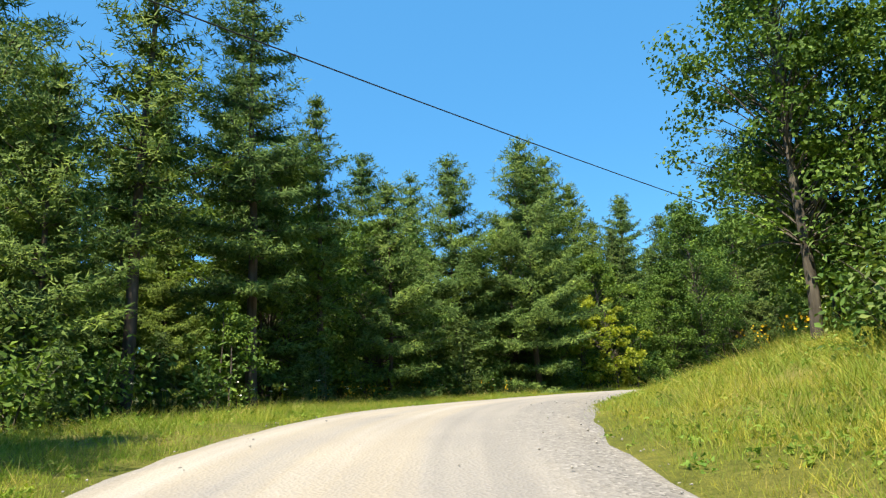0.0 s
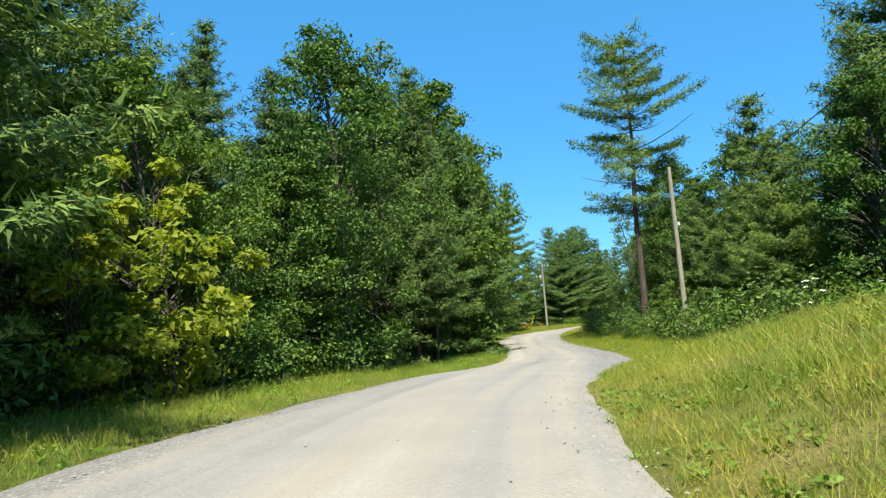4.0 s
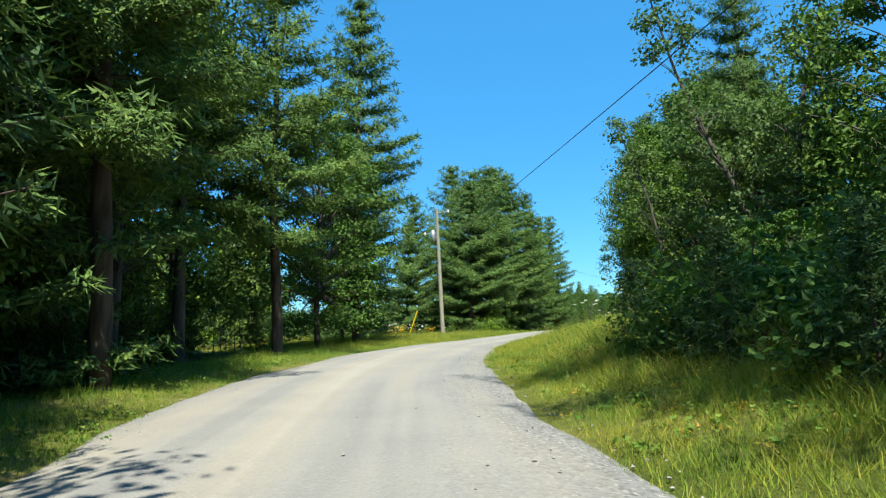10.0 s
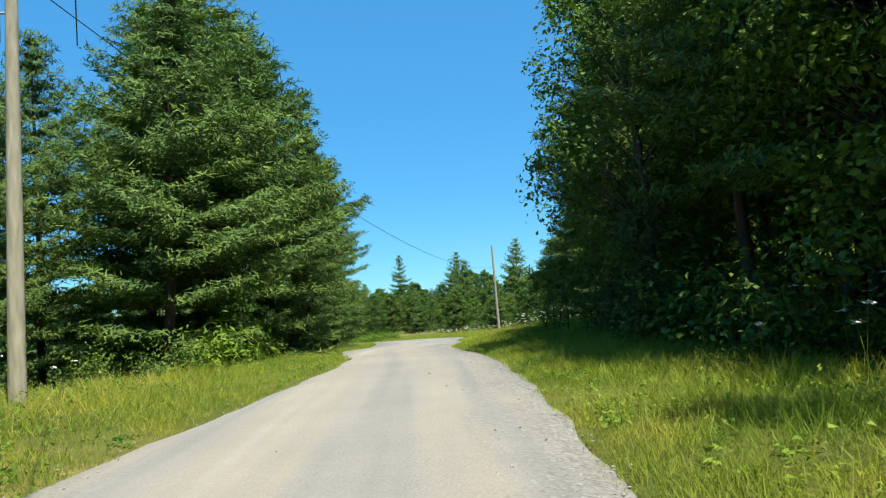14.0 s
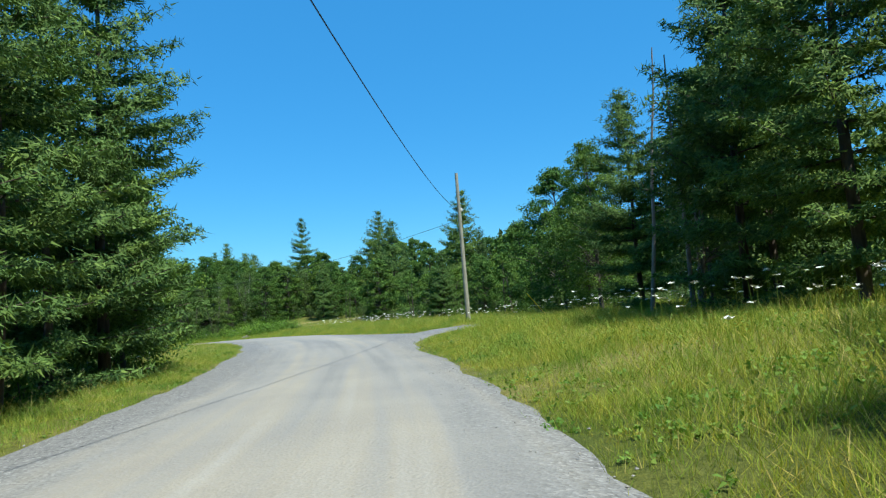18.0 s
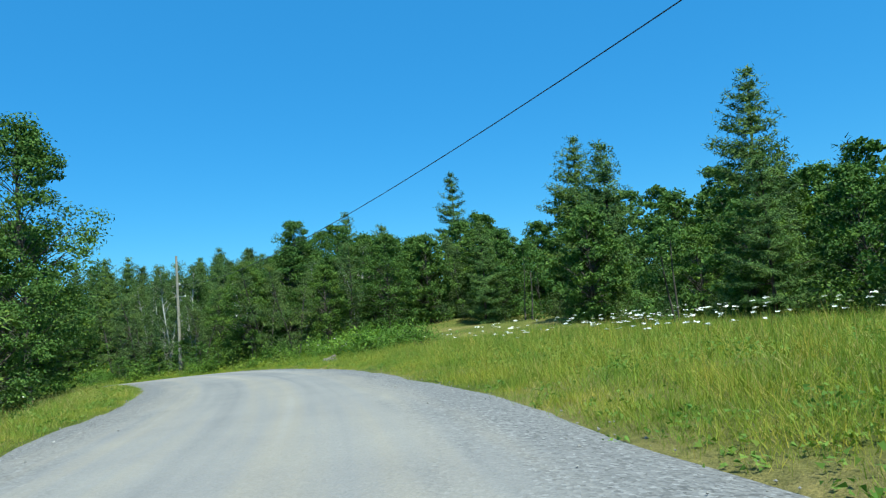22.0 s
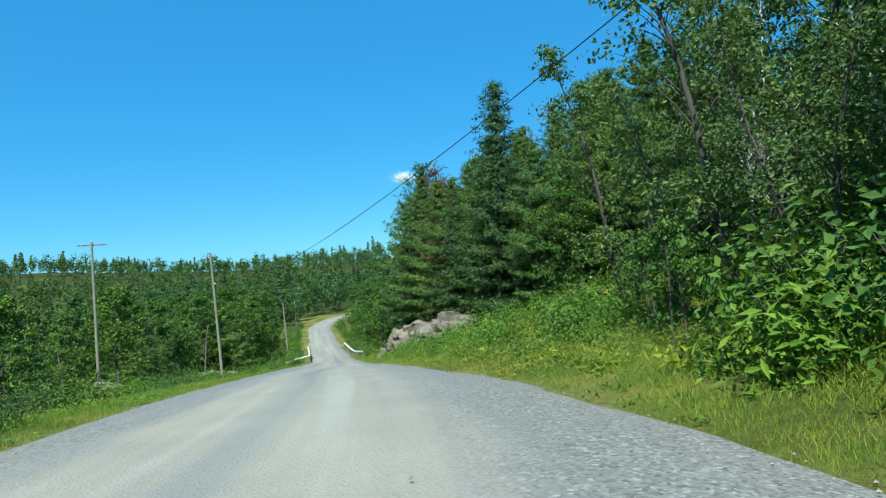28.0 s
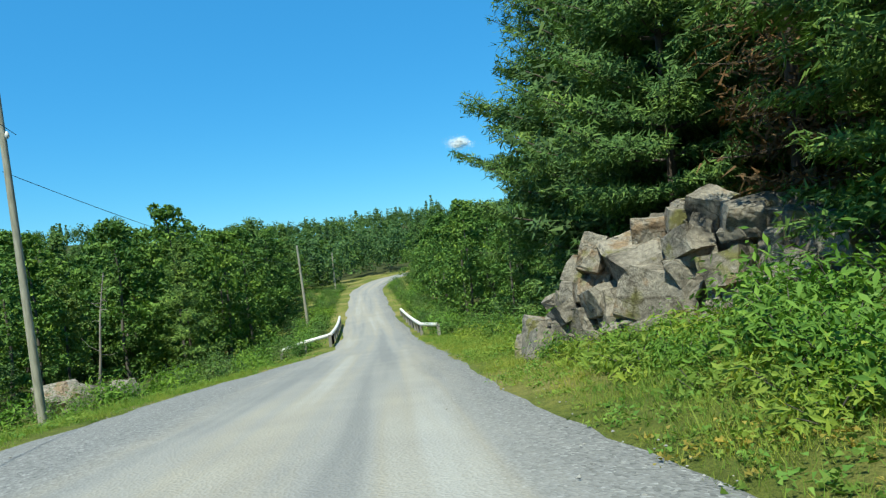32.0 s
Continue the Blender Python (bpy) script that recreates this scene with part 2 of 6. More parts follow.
def gravel_material():
    """Packed pale gravel: tan wheel tracks along the middle, loose grey stones towards the shoulders."""
    m, nt, b = material("pale_gravel_road", 0.92, 0.2)
    uv = nt.nodes.new("ShaderNodeUVMap").outputs[0]
    mp = nt.nodes.new("ShaderNodeMapping")
    mp.inputs["Scale"].default_value = (1.0, 0.03, 1)
    nt.links.new(uv, mp.inputs[0])
    bands = node(nt, "ShaderNodeTexNoise", Scale=0.85, Detail=3.0, Roughness=0.55)
    nt.links.new(mp.outputs[0], bands.inputs["Vector"])
    c = ramp(nt, bands.outputs[0], ((0.34, (0.200, 0.199, 0.194)), (0.46, (0.256, 0.250, 0.235)), (0.56, (0.290, 0.270, 0.230)), (0.68, (0.330, 0.321, 0.296))))
    blot = ramp(nt, noise_out(nt, 0.5, 5.0, world_space=True), ((0.3, (0.90, 0.90, 0.91)), (0.7, (1.06, 1.05, 1.02))))
    c = mixed(nt, 1.0, c, blot, "MULTIPLY")
    grit = node(nt, "ShaderNodeTexVoronoi", Scale=27.0)
    nt.links.new(nt.nodes.new("ShaderNodeNewGeometry").outputs["Position"], grit.inputs["Vector"])
    fine = noise_out(nt, 60.0, 6.0, rough=0.7, world_space=True)
    packed = mixed(nt, 1.0, c, ramp(nt, fine, ((0.3, (0.86, 0.86, 0.86)), (0.7, (1.12, 1.12, 1.12)))), "MULTIPLY")
    stones = ramp(nt, grit.outputs["Color"], ((0.1, (0.095, 0.094, 0.092)), (0.4, (0.165, 0.164, 0.160)), (0.75, (0.215, 0.213, 0.206)), (0.95, (0.34, 0.336, 0.326))))
    # how loose: grows with the distance from the wheel tracks, with broken borders
    split = nt.nodes.new("ShaderNodeSeparateXYZ")
    nt.links.new(uv, split.inputs[0])
    shift = node(nt, "ShaderNodeMath")
    shift.operation = "ADD"
    nt.links.new(split.outputs[0], shift.inputs[0])
    shift.inputs[1].default_value = 1.3
    away = node(nt, "ShaderNodeMath")
    away.operation = "ABSOLUTE"
    nt.links.new(shift.outputs[0], away.inputs[0])
    rough_ = node(nt, "ShaderNodeTexNoise", Scale=1.5, Detail=6.0, Roughness=0.65)
    mp2 = nt.nodes.new("ShaderNodeMapping")
    mp2.inputs["Scale"].default_value = (1.0, 0.16, 1)
    nt.links.new(uv, mp2.inputs[0])
    nt.links.new(mp2.outputs[0], rough_.inputs["Vector"])
    both = node(nt, "ShaderNodeMath")
    both.operation = "MULTIPLY_ADD"
    both.inputs[1].default_value = 2.6
    nt.links.new(rough_.outputs[0], both.inputs[0])
    nt.links.new(away.outputs[0], both.inputs[2])
    level = nt.nodes.new("ShaderNodeMapRange")
    level.inputs["From Min"].default_value, level.inputs["From Max"].default_value = 3.0, 4.4
    level.inputs["To Min"].default_value, level.inputs["To Max"].default_value = 0.10, 0.95
    nt.links.new(both.outputs[0], level.inputs["Value"])
    nt.links.new(mixed(nt, level.outputs[0], packed, stones), b.inputs["Base Color"])
    bump(nt, b, grit.outputs["Distance"], 0.55, 0.02)
    return m


GRAVEL = gravel_material()
STONE = plain_material("loose_gravel_stones", (0.26, 0.255, 0.24), 0.9, 0.0, 0.35)


# ---- mesh helpers ----
def mesh_of(name, verts, faces, mat, smooth=False):
    """A mesh from arrays; faces is one array of equal-sized polygons."""
    verts, faces = np.asarray(verts, np.float32), np.asarray(faces, np.int32)
    me = bpy.data.meshes.new(name)
    k = faces.shape[1]
    me.vertices.add(len(verts))
    me.vertices.foreach_set("co", verts.ravel())
    me.loops.add(faces.size)
    me.loops.foreach_set("vertex_index", faces.ravel())
    me.polygons.add(len(faces))
    me.polygons.foreach_set("loop_start", np.arange(0, faces.size, k, dtype=np.int32))
    me.polygons.foreach_set("use_smooth", np.full(len(faces), smooth))
    me.update(calc_edges=True)
    me.validate()
    me.materials.append(mat)
    return me


def part(name, bm, mat, parent, label=""):
    """Links a bmesh (or a finished mesh) as one mesh object under a thing."""
    if isinstance(bm, bpy.types.Mesh):
        me = bm
    else:
        me = bpy.data.meshes.new(name)
        bm.to_mesh(me)
        bm.free()
        me.materials.append(mat)
    ob = new(name, me)
    ob.parent = parent
    return tagged(ob, label)


def thing(name, m, label, category, group="", kind=""):
    ob = new(name)
    ob.matrix_basis = m
    return tagged(ob, label, category, group, kind)


class Tubes:
    """Collects tapered tubes along polylines into one mesh."""

    def __init__(self):
        self.v, self.f, self.n = [], [], 0

    def add(self, pts, radii, sides=6):
        pts = np.asarray(pts, float)
        way = np.gradient(pts, axis=0)
        way /= np.linalg.norm(way, axis=1, keepdims=True) + 1e-9
        ref = np.array([0.0, 0, 1]) if abs(way[0][2]) < 0.8 else np.array([1.0, 0, 0])
        a = np.cross(way, ref)
        a /= np.linalg.norm(a, axis=1, keepdims=True) + 1e-9
        b = np.cross(way, a)
        ang = np.arange(sides) * 2 * np.pi / sides
        ring = pts[:, None] + np.asarray(radii)[:, None, None] * (np.cos(ang)[None, :, None] * a[:, None] + np.sin(ang)[None, :, None] * b[:, None])
        self.v.append(ring.reshape(-1, 3))
        k = len(pts)
        i, j = np.meshgrid(np.arange(k - 1), np.arange(sides), indexing="ij")
        q = np.stack([i * sides + j, i * sides + (j + 1) % sides, (i + 1) * sides + (j + 1) % sides, (i + 1) * sides + j], -1).reshape(-1, 4)
        self.f.append(q + self.n)
        self.n += k * sides

    def mesh(self, name, mat):
        return mesh_of(name, np.concatenate(self.v), np.concatenate(self.f), mat, True)


def unit(v):
    return v / (np.linalg.norm(v, axis=-1, keepdims=True) + 1e-9)


def needles_mesh(name, centres, ways, per, length, width, rng, mat, flat=0.6):
    """Slender blades that fan out of each tuft, laid in the plane of the bough, its face up and outward."""
    c = np.repeat(np.asarray(centres), per, 0)
    w = np.repeat(np.asarray(ways), per, 0)
    n = len(c)
    nor = unit(w * (0.75, 0.75, 0.1) + (0, 0, 0.55) + rng.normal(size=(n, 3)) * 0.48)
    d = w * 0.8 + unit(rng.normal(size=(n, 3)) * (1, 1, flat)) * 0.8 + (0, 0, 0.15)
    d = unit(d - nor * (d * nor).sum(1, keepdims=True))
    c = c + rng.normal(size=(n, 3)) * length * 0.42 * (1, 1, 0.7)
    side = np.cross(nor, d)
    ln = length * rng.uniform(0.6, 1.25, (n, 1))
    wd = width * rng.uniform(0.7, 1.3, (n, 1))
    v = np.stack([c - side * wd, c + side * wd, c + d * ln], 1).reshape(-1, 3)
    return mesh_of(name, v, np.arange(n * 3).reshape(-1, 3), mat)


def joined(name, meshes):
    """One mesh out of several of the same material and polygon."""
    vs, k, mat = [], meshes[0].polygons[0].loop_total, meshes[0].materials[0]
    for me in meshes:
        v = np.empty(len(me.vertices) * 3, np.float32)
        me.vertices.foreach_get("co", v)
        vs.append(v.reshape(-1, 3))
        bpy.data.meshes.remove(me)
    v = np.concatenate(vs)
    return mesh_of(name, v, np.arange(len(v)).reshape(-1, k), mat)


def leaves_mesh(name, points, size, rng, mat, up=0.5, long=1.35, outward=None, quad=False):
    """A small pointed blade, folded along its rib, at every point."""
    p = np.asarray(points)
    n = len(p)
    nor = rng.normal(size=(n, 3)) * (0.55 if outward is not None else 0.8) + (0, 0, up)
    if outward is not None:
        nor = nor + outward * 0.9
    nor = unit(nor)
    d = unit(np.cross(nor, rng.normal(size=(n, 3))))
    s = np.cross(nor, d)
    k = size * rng.uniform(0.65, 1.3, (n, 1))
    if quad:
        back = d * k * long * 0.08
        fold = nor * k * rng.uniform(0.02, 0.25, (n, 1))
        v = np.stack([p - d * k * long * 0.5, p + s * k * 0.42 - back + fold, p + d * k * long * 0.55, p - s * k * 0.42 - back + fold], 1).reshape(-1, 3)
        return mesh_of(name, v, np.arange(n * 4).reshape(-1, 4), mat)
    mid = p - d * k * long * 0.35
    lift = nor * k * rng.uniform(-0.25, 0.25, (n, 1))
    v = np.stack([mid + s * k * 0.55 + lift, p + d * k * long * 0.65, mid - s * k * 0.55 - lift], 1).reshape(-1, 3)
    return mesh_of(name, v, np.arange(n * 3).reshape(-1, 3), mat)


# ---- the plan of the road ----
ROAD = [
    (0, -45, -4.1), (0, -20, -2.6), (0, 0, -1.2), (0.5, 12, -0.3), (4.7, 23.1, -0.1), (12.2, 32.5, 0.0), (20.9, 40.7, -0.1),
    (29.9, 48.6, -0.3), (38.1, 57.4, -0.3), (45.8, 66.6, 0.0), (54, 75.4, 0.4), (63.5, 82.6, 0.75), (74.2, 88.2, 1.0),
    (84.9, 93.6, 1.35), (95.4, 99.3, 1.35), (106.6, 103.6, 1.2), (117.5, 108.5, 1.1), (128.1, 114.3, 1.1), (137.9, 121.1, 1.0),
    (146.7, 129.2, 0.8), (154.3, 138.5, 0.5), (160.4, 148.9, 0.1), (164.7, 160.1, -0.5), (168.2, 171.5, -1.2),
    (170.8, 183.2, -2.0), (172.8, 195.1, -3.1), (174.8, 206.9, -4.3)]
ROAD_ON = [(176.8, 218.2, -5.5), (178.6, 230, -6.7), (180.9, 246, -8.2), (183.2, 262, -9.5), (184.9, 276, -10.1), (186.9, 295, -10.1),
           (189.3, 315, -9.6), (191.7, 333, -8.9), (197.7, 348, -7.9), (214, 360, -6.7), (245, 372, -4.9)]
# along the line of travel: metres, road to its left, road to its right
EDGES = [(-45, 3.7, 2.2), (0, 3.7, 2.2), (12, 4.0, 2.25), (20, 4.8, 2.2), (24, 5.1, 2.0), (28, 5.1, 1.7), (33, 5.1, 1.25), (42, 5.1, 1.3), (47, 4.9, 1.6), (52, 4.4, 2.3), (56, 4.0, 2.8), (66, 3.6, 2.9),
         (72, 3.6, 2.7), (76, 3.4, 2.45), (84, 3.4, 2.05), (92, 4.1, 2.0), (100, 4.2, 1.9), (105, 4.2, 1.65), (114, 4.0, 1.6), (120, 3.95, 1.7), (126, 3.3, 1.95), (132, 2.6, 2.0), (138, 2.4, 2.0), (146, 3.6, 1.9),
         (152, 5.2, 1.9), (163, 5.4, 1.95), (172, 5.6, 2.1), (175.5, 5.6, 2.5), (178, 5.5, 3.3), (180.5, 5.5, 4.8), (185.5, 5.4, 5.0), (187.5, 5.3, 3.8), (190, 5.25, 3.2), (195, 5.15, 2.8), (204, 5.15, 2.75), (214, 5.0, 3.05), (225, 4.9, 3.3), (234, 4.5, 3.75), (240, 4.4, 3.85),
         (250, 4.8, 3.6), (265, 5.6, 3.15), (275, 5.9, 2.85), (286, 6.2, 2.75), (296, 6.9, 2.75), (304, 7.2, 2.4), (312, 7.2, 2.3), (320, 6.8, 2.3), (328, 5.6, 2.4), (336, 4.4, 2.3), (343, 3.6, 2.1), (480, 3.2, 2.0)]


def smooth_line(points, step):
    p = np.array(points, float)
    s = np.r_[0, np.cumsum(np.linalg.norm(np.diff(p[:, :2], axis=0), axis=1))]
    m = np.gradient(p, s, axis=0)
    at = np.arange(0, s[-1], step)
    i = np.clip(np.searchsorted(s, at, "right") - 1, 0, len(s) - 2)
    h = (s[i + 1] - s[i])[:, None]
    u = ((at - s[i])[:, None]) / h
    return (2 * u**3 - 3 * u**2 + 1) * p[i] + (u**3 - 2 * u**2 + u) * h * m[i] + (-2 * u**3 + 3 * u**2) * p[i + 1] + (u**3 - u**2) * h * m[i + 1]


LINE = smooth_line(ROAD + ROAD_ON, 0.75)
LINE_S = np.r_[0, np.cumsum(np.linalg.norm(np.diff(LINE[:, :2], axis=0), axis=1))] - 45.0
LINE_T = unit(np.gradient(LINE[:, :2], axis=0))
LINE_R = np.stack([LINE_T[:, 1], -LINE_T[:, 0]], 1)
ED = np.array(EDGES)
LEFT_W, RIGHT_W = np.interp(LINE_S, ED[:, 0], ED[:, 1]), np.interp(LINE_S, ED[:, 0], ED[:, 2])


def near_road(x, y):
    """For arrays of places: metres along the road, offset to the right of its line, and the road's height there."""
    xy = np.stack([np.ravel(x), np.ravel(y)], 1)
    idx = np.empty(len(xy), int)
    for k in range(0, len(xy), 4000):
        q = xy[k:k + 4000]
        idx[k:k + 4000] = ((q[:, None, :] - LINE[None, :, :2]) ** 2).sum(-1).argmin(1)
    off = ((xy - LINE[idx, :2]) * LINE_R[idx]).sum(1)
    gap = np.linalg.norm(xy - LINE[idx, :2], axis=1)
    return LINE_S[idx], np.sign(off + 1e-9) * gap, LINE[idx, 2], idx


# banks: metres along, then the rise above the road 4, 15 and 40 m beyond its edge
BANK_R = np.array([(-45, .3, 1, 2), (0, .3, 1.2, 2), (18, .8, 2.4, 3.2), (24, 1.2, 2.6, 3.3), (31, 1.4, 2.7, 3.4), (40, 1.0, 2.6, 3.4), (45, .8, 2.6, 3.4), (58, .5, 1.3, 1.6), (75, .5, 1.2, 1.5), (88, .8, 2.0, 2.4),
                   (103, .8, 2.2, 2.4), (115, .2, .6, 1), (140, .2, .6, 1), (152, .5, 1.3, 1.6), (172, .35, .6, .6), (190, .2, .15, -.1), (215, .25, .2, .1),
                   (228, .4, 1.4, 2.5), (245, .6, 2.2, 4.5), (262, .7, 2.8, 6), (285, .8, 4.0, 8), (310, .8, 5.5, 9.5), (325, .4, 3.0, 8), (345, -.2, .5, 4), (480, .2, .5, 3)])
BANK_L = np.array([(-45, .1, .3, .6), (0, .1, .3, .6), (60, 0, 0, 0), (110, .1, .1, 0), (122, .2, .2, -.5), (140, -.1, -.6, -2.5), (170, -.3, -1.6, -5),
                   (200, -.5, -2.6, -8), (240, -.6, -3.2, -8), (265, -.5, -1.6, -6), (290, -.7, -1.8, -4), (330, -.9, -1.2, -1.5), (480, .2, .5, 1)])


def bank(table, s, d):
    h4, h15, h40 = (np.interp(s, table[:, 0], table[:, k]) for k in (1, 2, 3))
    lo = np.where(d < 4, h4 * (d / 4) ** 1.3, 0)
    mid = np.where((d >= 4) & (d < 15), h4 + (h15 - h4) * (d - 4) / 11, 0)
    hi = np.where(d >= 15, h15 + (h40 - h15) * np.minimum((d - 15) / 25, 1), 0)
    return lo + mid + hi


def smoothstep(a, b, x):
    u = np.clip((x - a) / (b - a), 0, 1)
    return u * u * (3 - 2 * u)


def wobble(x, y, size):
    a = np.sin(x / size * 1.7 + 1.3) * np.cos(y / size * 1.1 - 0.4)
    b = np.sin((x + 0.6 * y) / size * 2.9 + 2.1) * np.cos((y - 0.4 * x) / size * 3.3)
    return a * 0.6 + b * 0.4


def ground_z(x, y):
    x, y = np.ravel(np.asarray(x, float)), np.ravel(np.asarray(y, float))
    s, off, zr, idx = near_road(x, y)
    edge = np.where(off > 0, RIGHT_W[idx], LEFT_W[idx])
    d = np.maximum(np.abs(off) - edge, 0)
    z = zr + np.where(off > 0, bank(BANK_R, s, d), bank(BANK_L, s, d))
    z = z + wobble(x, y, 3.0) * 0.12 * smoothstep(1, 5, d) + wobble(x, y, 11.0) * 0.35 * smoothstep(5, 20, d)
    z = z - 0.16 * (1 - smoothstep(-0.9, 0.5, np.abs(off) - edge))
    r = np.hypot(x - 175, y - 260)
    valley = -8.0 + 30.0 * smoothstep(140, 480, r) + 6 * wobble(x, y, 110.0) * smoothstep(80, 300, r)
    far = np.where(y > 150, valley, valley * smoothstep(60, 150, y) + 0.5 * (1 - smoothstep(60, 150, y)))
    w = smoothstep(38, 110, d)
    return z * (1 - w) + far * w


def spaced(a, b, step, far, growth=1.25):
    core = list(np.arange(a, b + step, step))
    k, lo, hi = step, [a], [core[-1]]
    while lo[-1] > a - far:
        k *= growth
        lo.append(lo[-1] - k)
        hi.append(hi[-1] + k)
    return np.array(lo[:0:-1] + core + hi[1:])


gx, gy = spaced(-35, 250, 1.8, 3000), spaced(-40, 380, 1.8, 3000)
GX, GY = np.meshgrid(gx, gy)
gz = ground_z(GX, GY)
nx = len(gx)
ii, jj = np.meshgrid(np.arange(len(gy) - 1), np.arange(nx - 1), indexing="ij")
quads = np.stack([ii * nx + jj, ii * nx + jj + 1, (ii + 1) * nx + jj + 1, (ii + 1) * nx + jj], -1).reshape(-1, 4)
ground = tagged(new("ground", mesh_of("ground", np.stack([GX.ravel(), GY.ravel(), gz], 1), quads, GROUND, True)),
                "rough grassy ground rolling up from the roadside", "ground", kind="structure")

# darker floor under the woods: side, metres along from and to, distance beyond the edge from and to
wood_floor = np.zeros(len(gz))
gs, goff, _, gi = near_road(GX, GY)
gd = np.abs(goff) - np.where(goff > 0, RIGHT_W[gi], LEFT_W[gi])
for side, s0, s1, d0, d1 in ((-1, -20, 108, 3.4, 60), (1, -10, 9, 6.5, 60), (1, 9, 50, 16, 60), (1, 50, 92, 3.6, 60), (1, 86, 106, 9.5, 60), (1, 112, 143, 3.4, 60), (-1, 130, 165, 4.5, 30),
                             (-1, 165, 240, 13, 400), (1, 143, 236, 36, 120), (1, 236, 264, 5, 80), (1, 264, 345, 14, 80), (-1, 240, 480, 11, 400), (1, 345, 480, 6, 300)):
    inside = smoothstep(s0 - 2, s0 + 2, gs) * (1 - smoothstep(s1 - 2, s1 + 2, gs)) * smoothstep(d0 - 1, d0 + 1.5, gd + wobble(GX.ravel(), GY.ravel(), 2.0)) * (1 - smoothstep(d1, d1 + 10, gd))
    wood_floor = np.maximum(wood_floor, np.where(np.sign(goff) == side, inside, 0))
# the same darker floor colour everywhere far from the road
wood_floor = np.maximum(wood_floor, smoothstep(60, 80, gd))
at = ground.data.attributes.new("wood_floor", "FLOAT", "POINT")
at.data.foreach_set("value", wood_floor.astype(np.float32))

# road: a crowned strip with ragged edges
cols = np.linspace(0, 1, 15)
rng = np.random.default_rng(3)
rag_l = np.convolve(rng.normal(0, 0.22, len(LINE) + 4), np.ones(5) / 5, "valid")
rag_r = np.convolve(rng.normal(0, 0.22, len(LINE) + 4), np.ones(5) / 5, "valid")
rv, ruv = [], []
for c in cols:
    o = -(LEFT_W + rag_l) * (1 - c) + (RIGHT_W + rag_r) * c
    xy = LINE[:, :2] + LINE_R * o[:, None]
    crown = 0.05 - 0.17 * np.abs(2 * c - 1) ** 5
    rv.append(np.column_stack([xy, LINE[:, 2] + crown + 0.012 * wobble(xy[:, 0], xy[:, 1], 1.3)]))
    ruv.append(np.column_stack([o, LINE_S]))
rv, ruv = np.stack(rv, 1).reshape(-1, 3), np.stack(ruv, 1).reshape(-1, 2)
ii, jj = np.meshgrid(np.arange(len(LINE) - 1), np.arange(len(cols) - 1), indexing="ij")
k = len(cols)
rq = np.stack([ii * k + jj, ii * k + jj + 1, (ii + 1) * k + jj + 1, (ii + 1) * k + jj], -1).reshape(-1, 4)
rme = mesh_of("road", rv, rq, GRAVEL, True)
layer = rme.uv_layers.new(name="along")
layer.data.foreach_set("uv", ruv[rq.ravel()].astype(np.float32).ravel())
road = tagged(new("road", rme), "pale grey gravel road with worn wheel tracks", "road", kind="structure")


def on_ground(x, y):
    return float(ground_z([x], [y])[0])


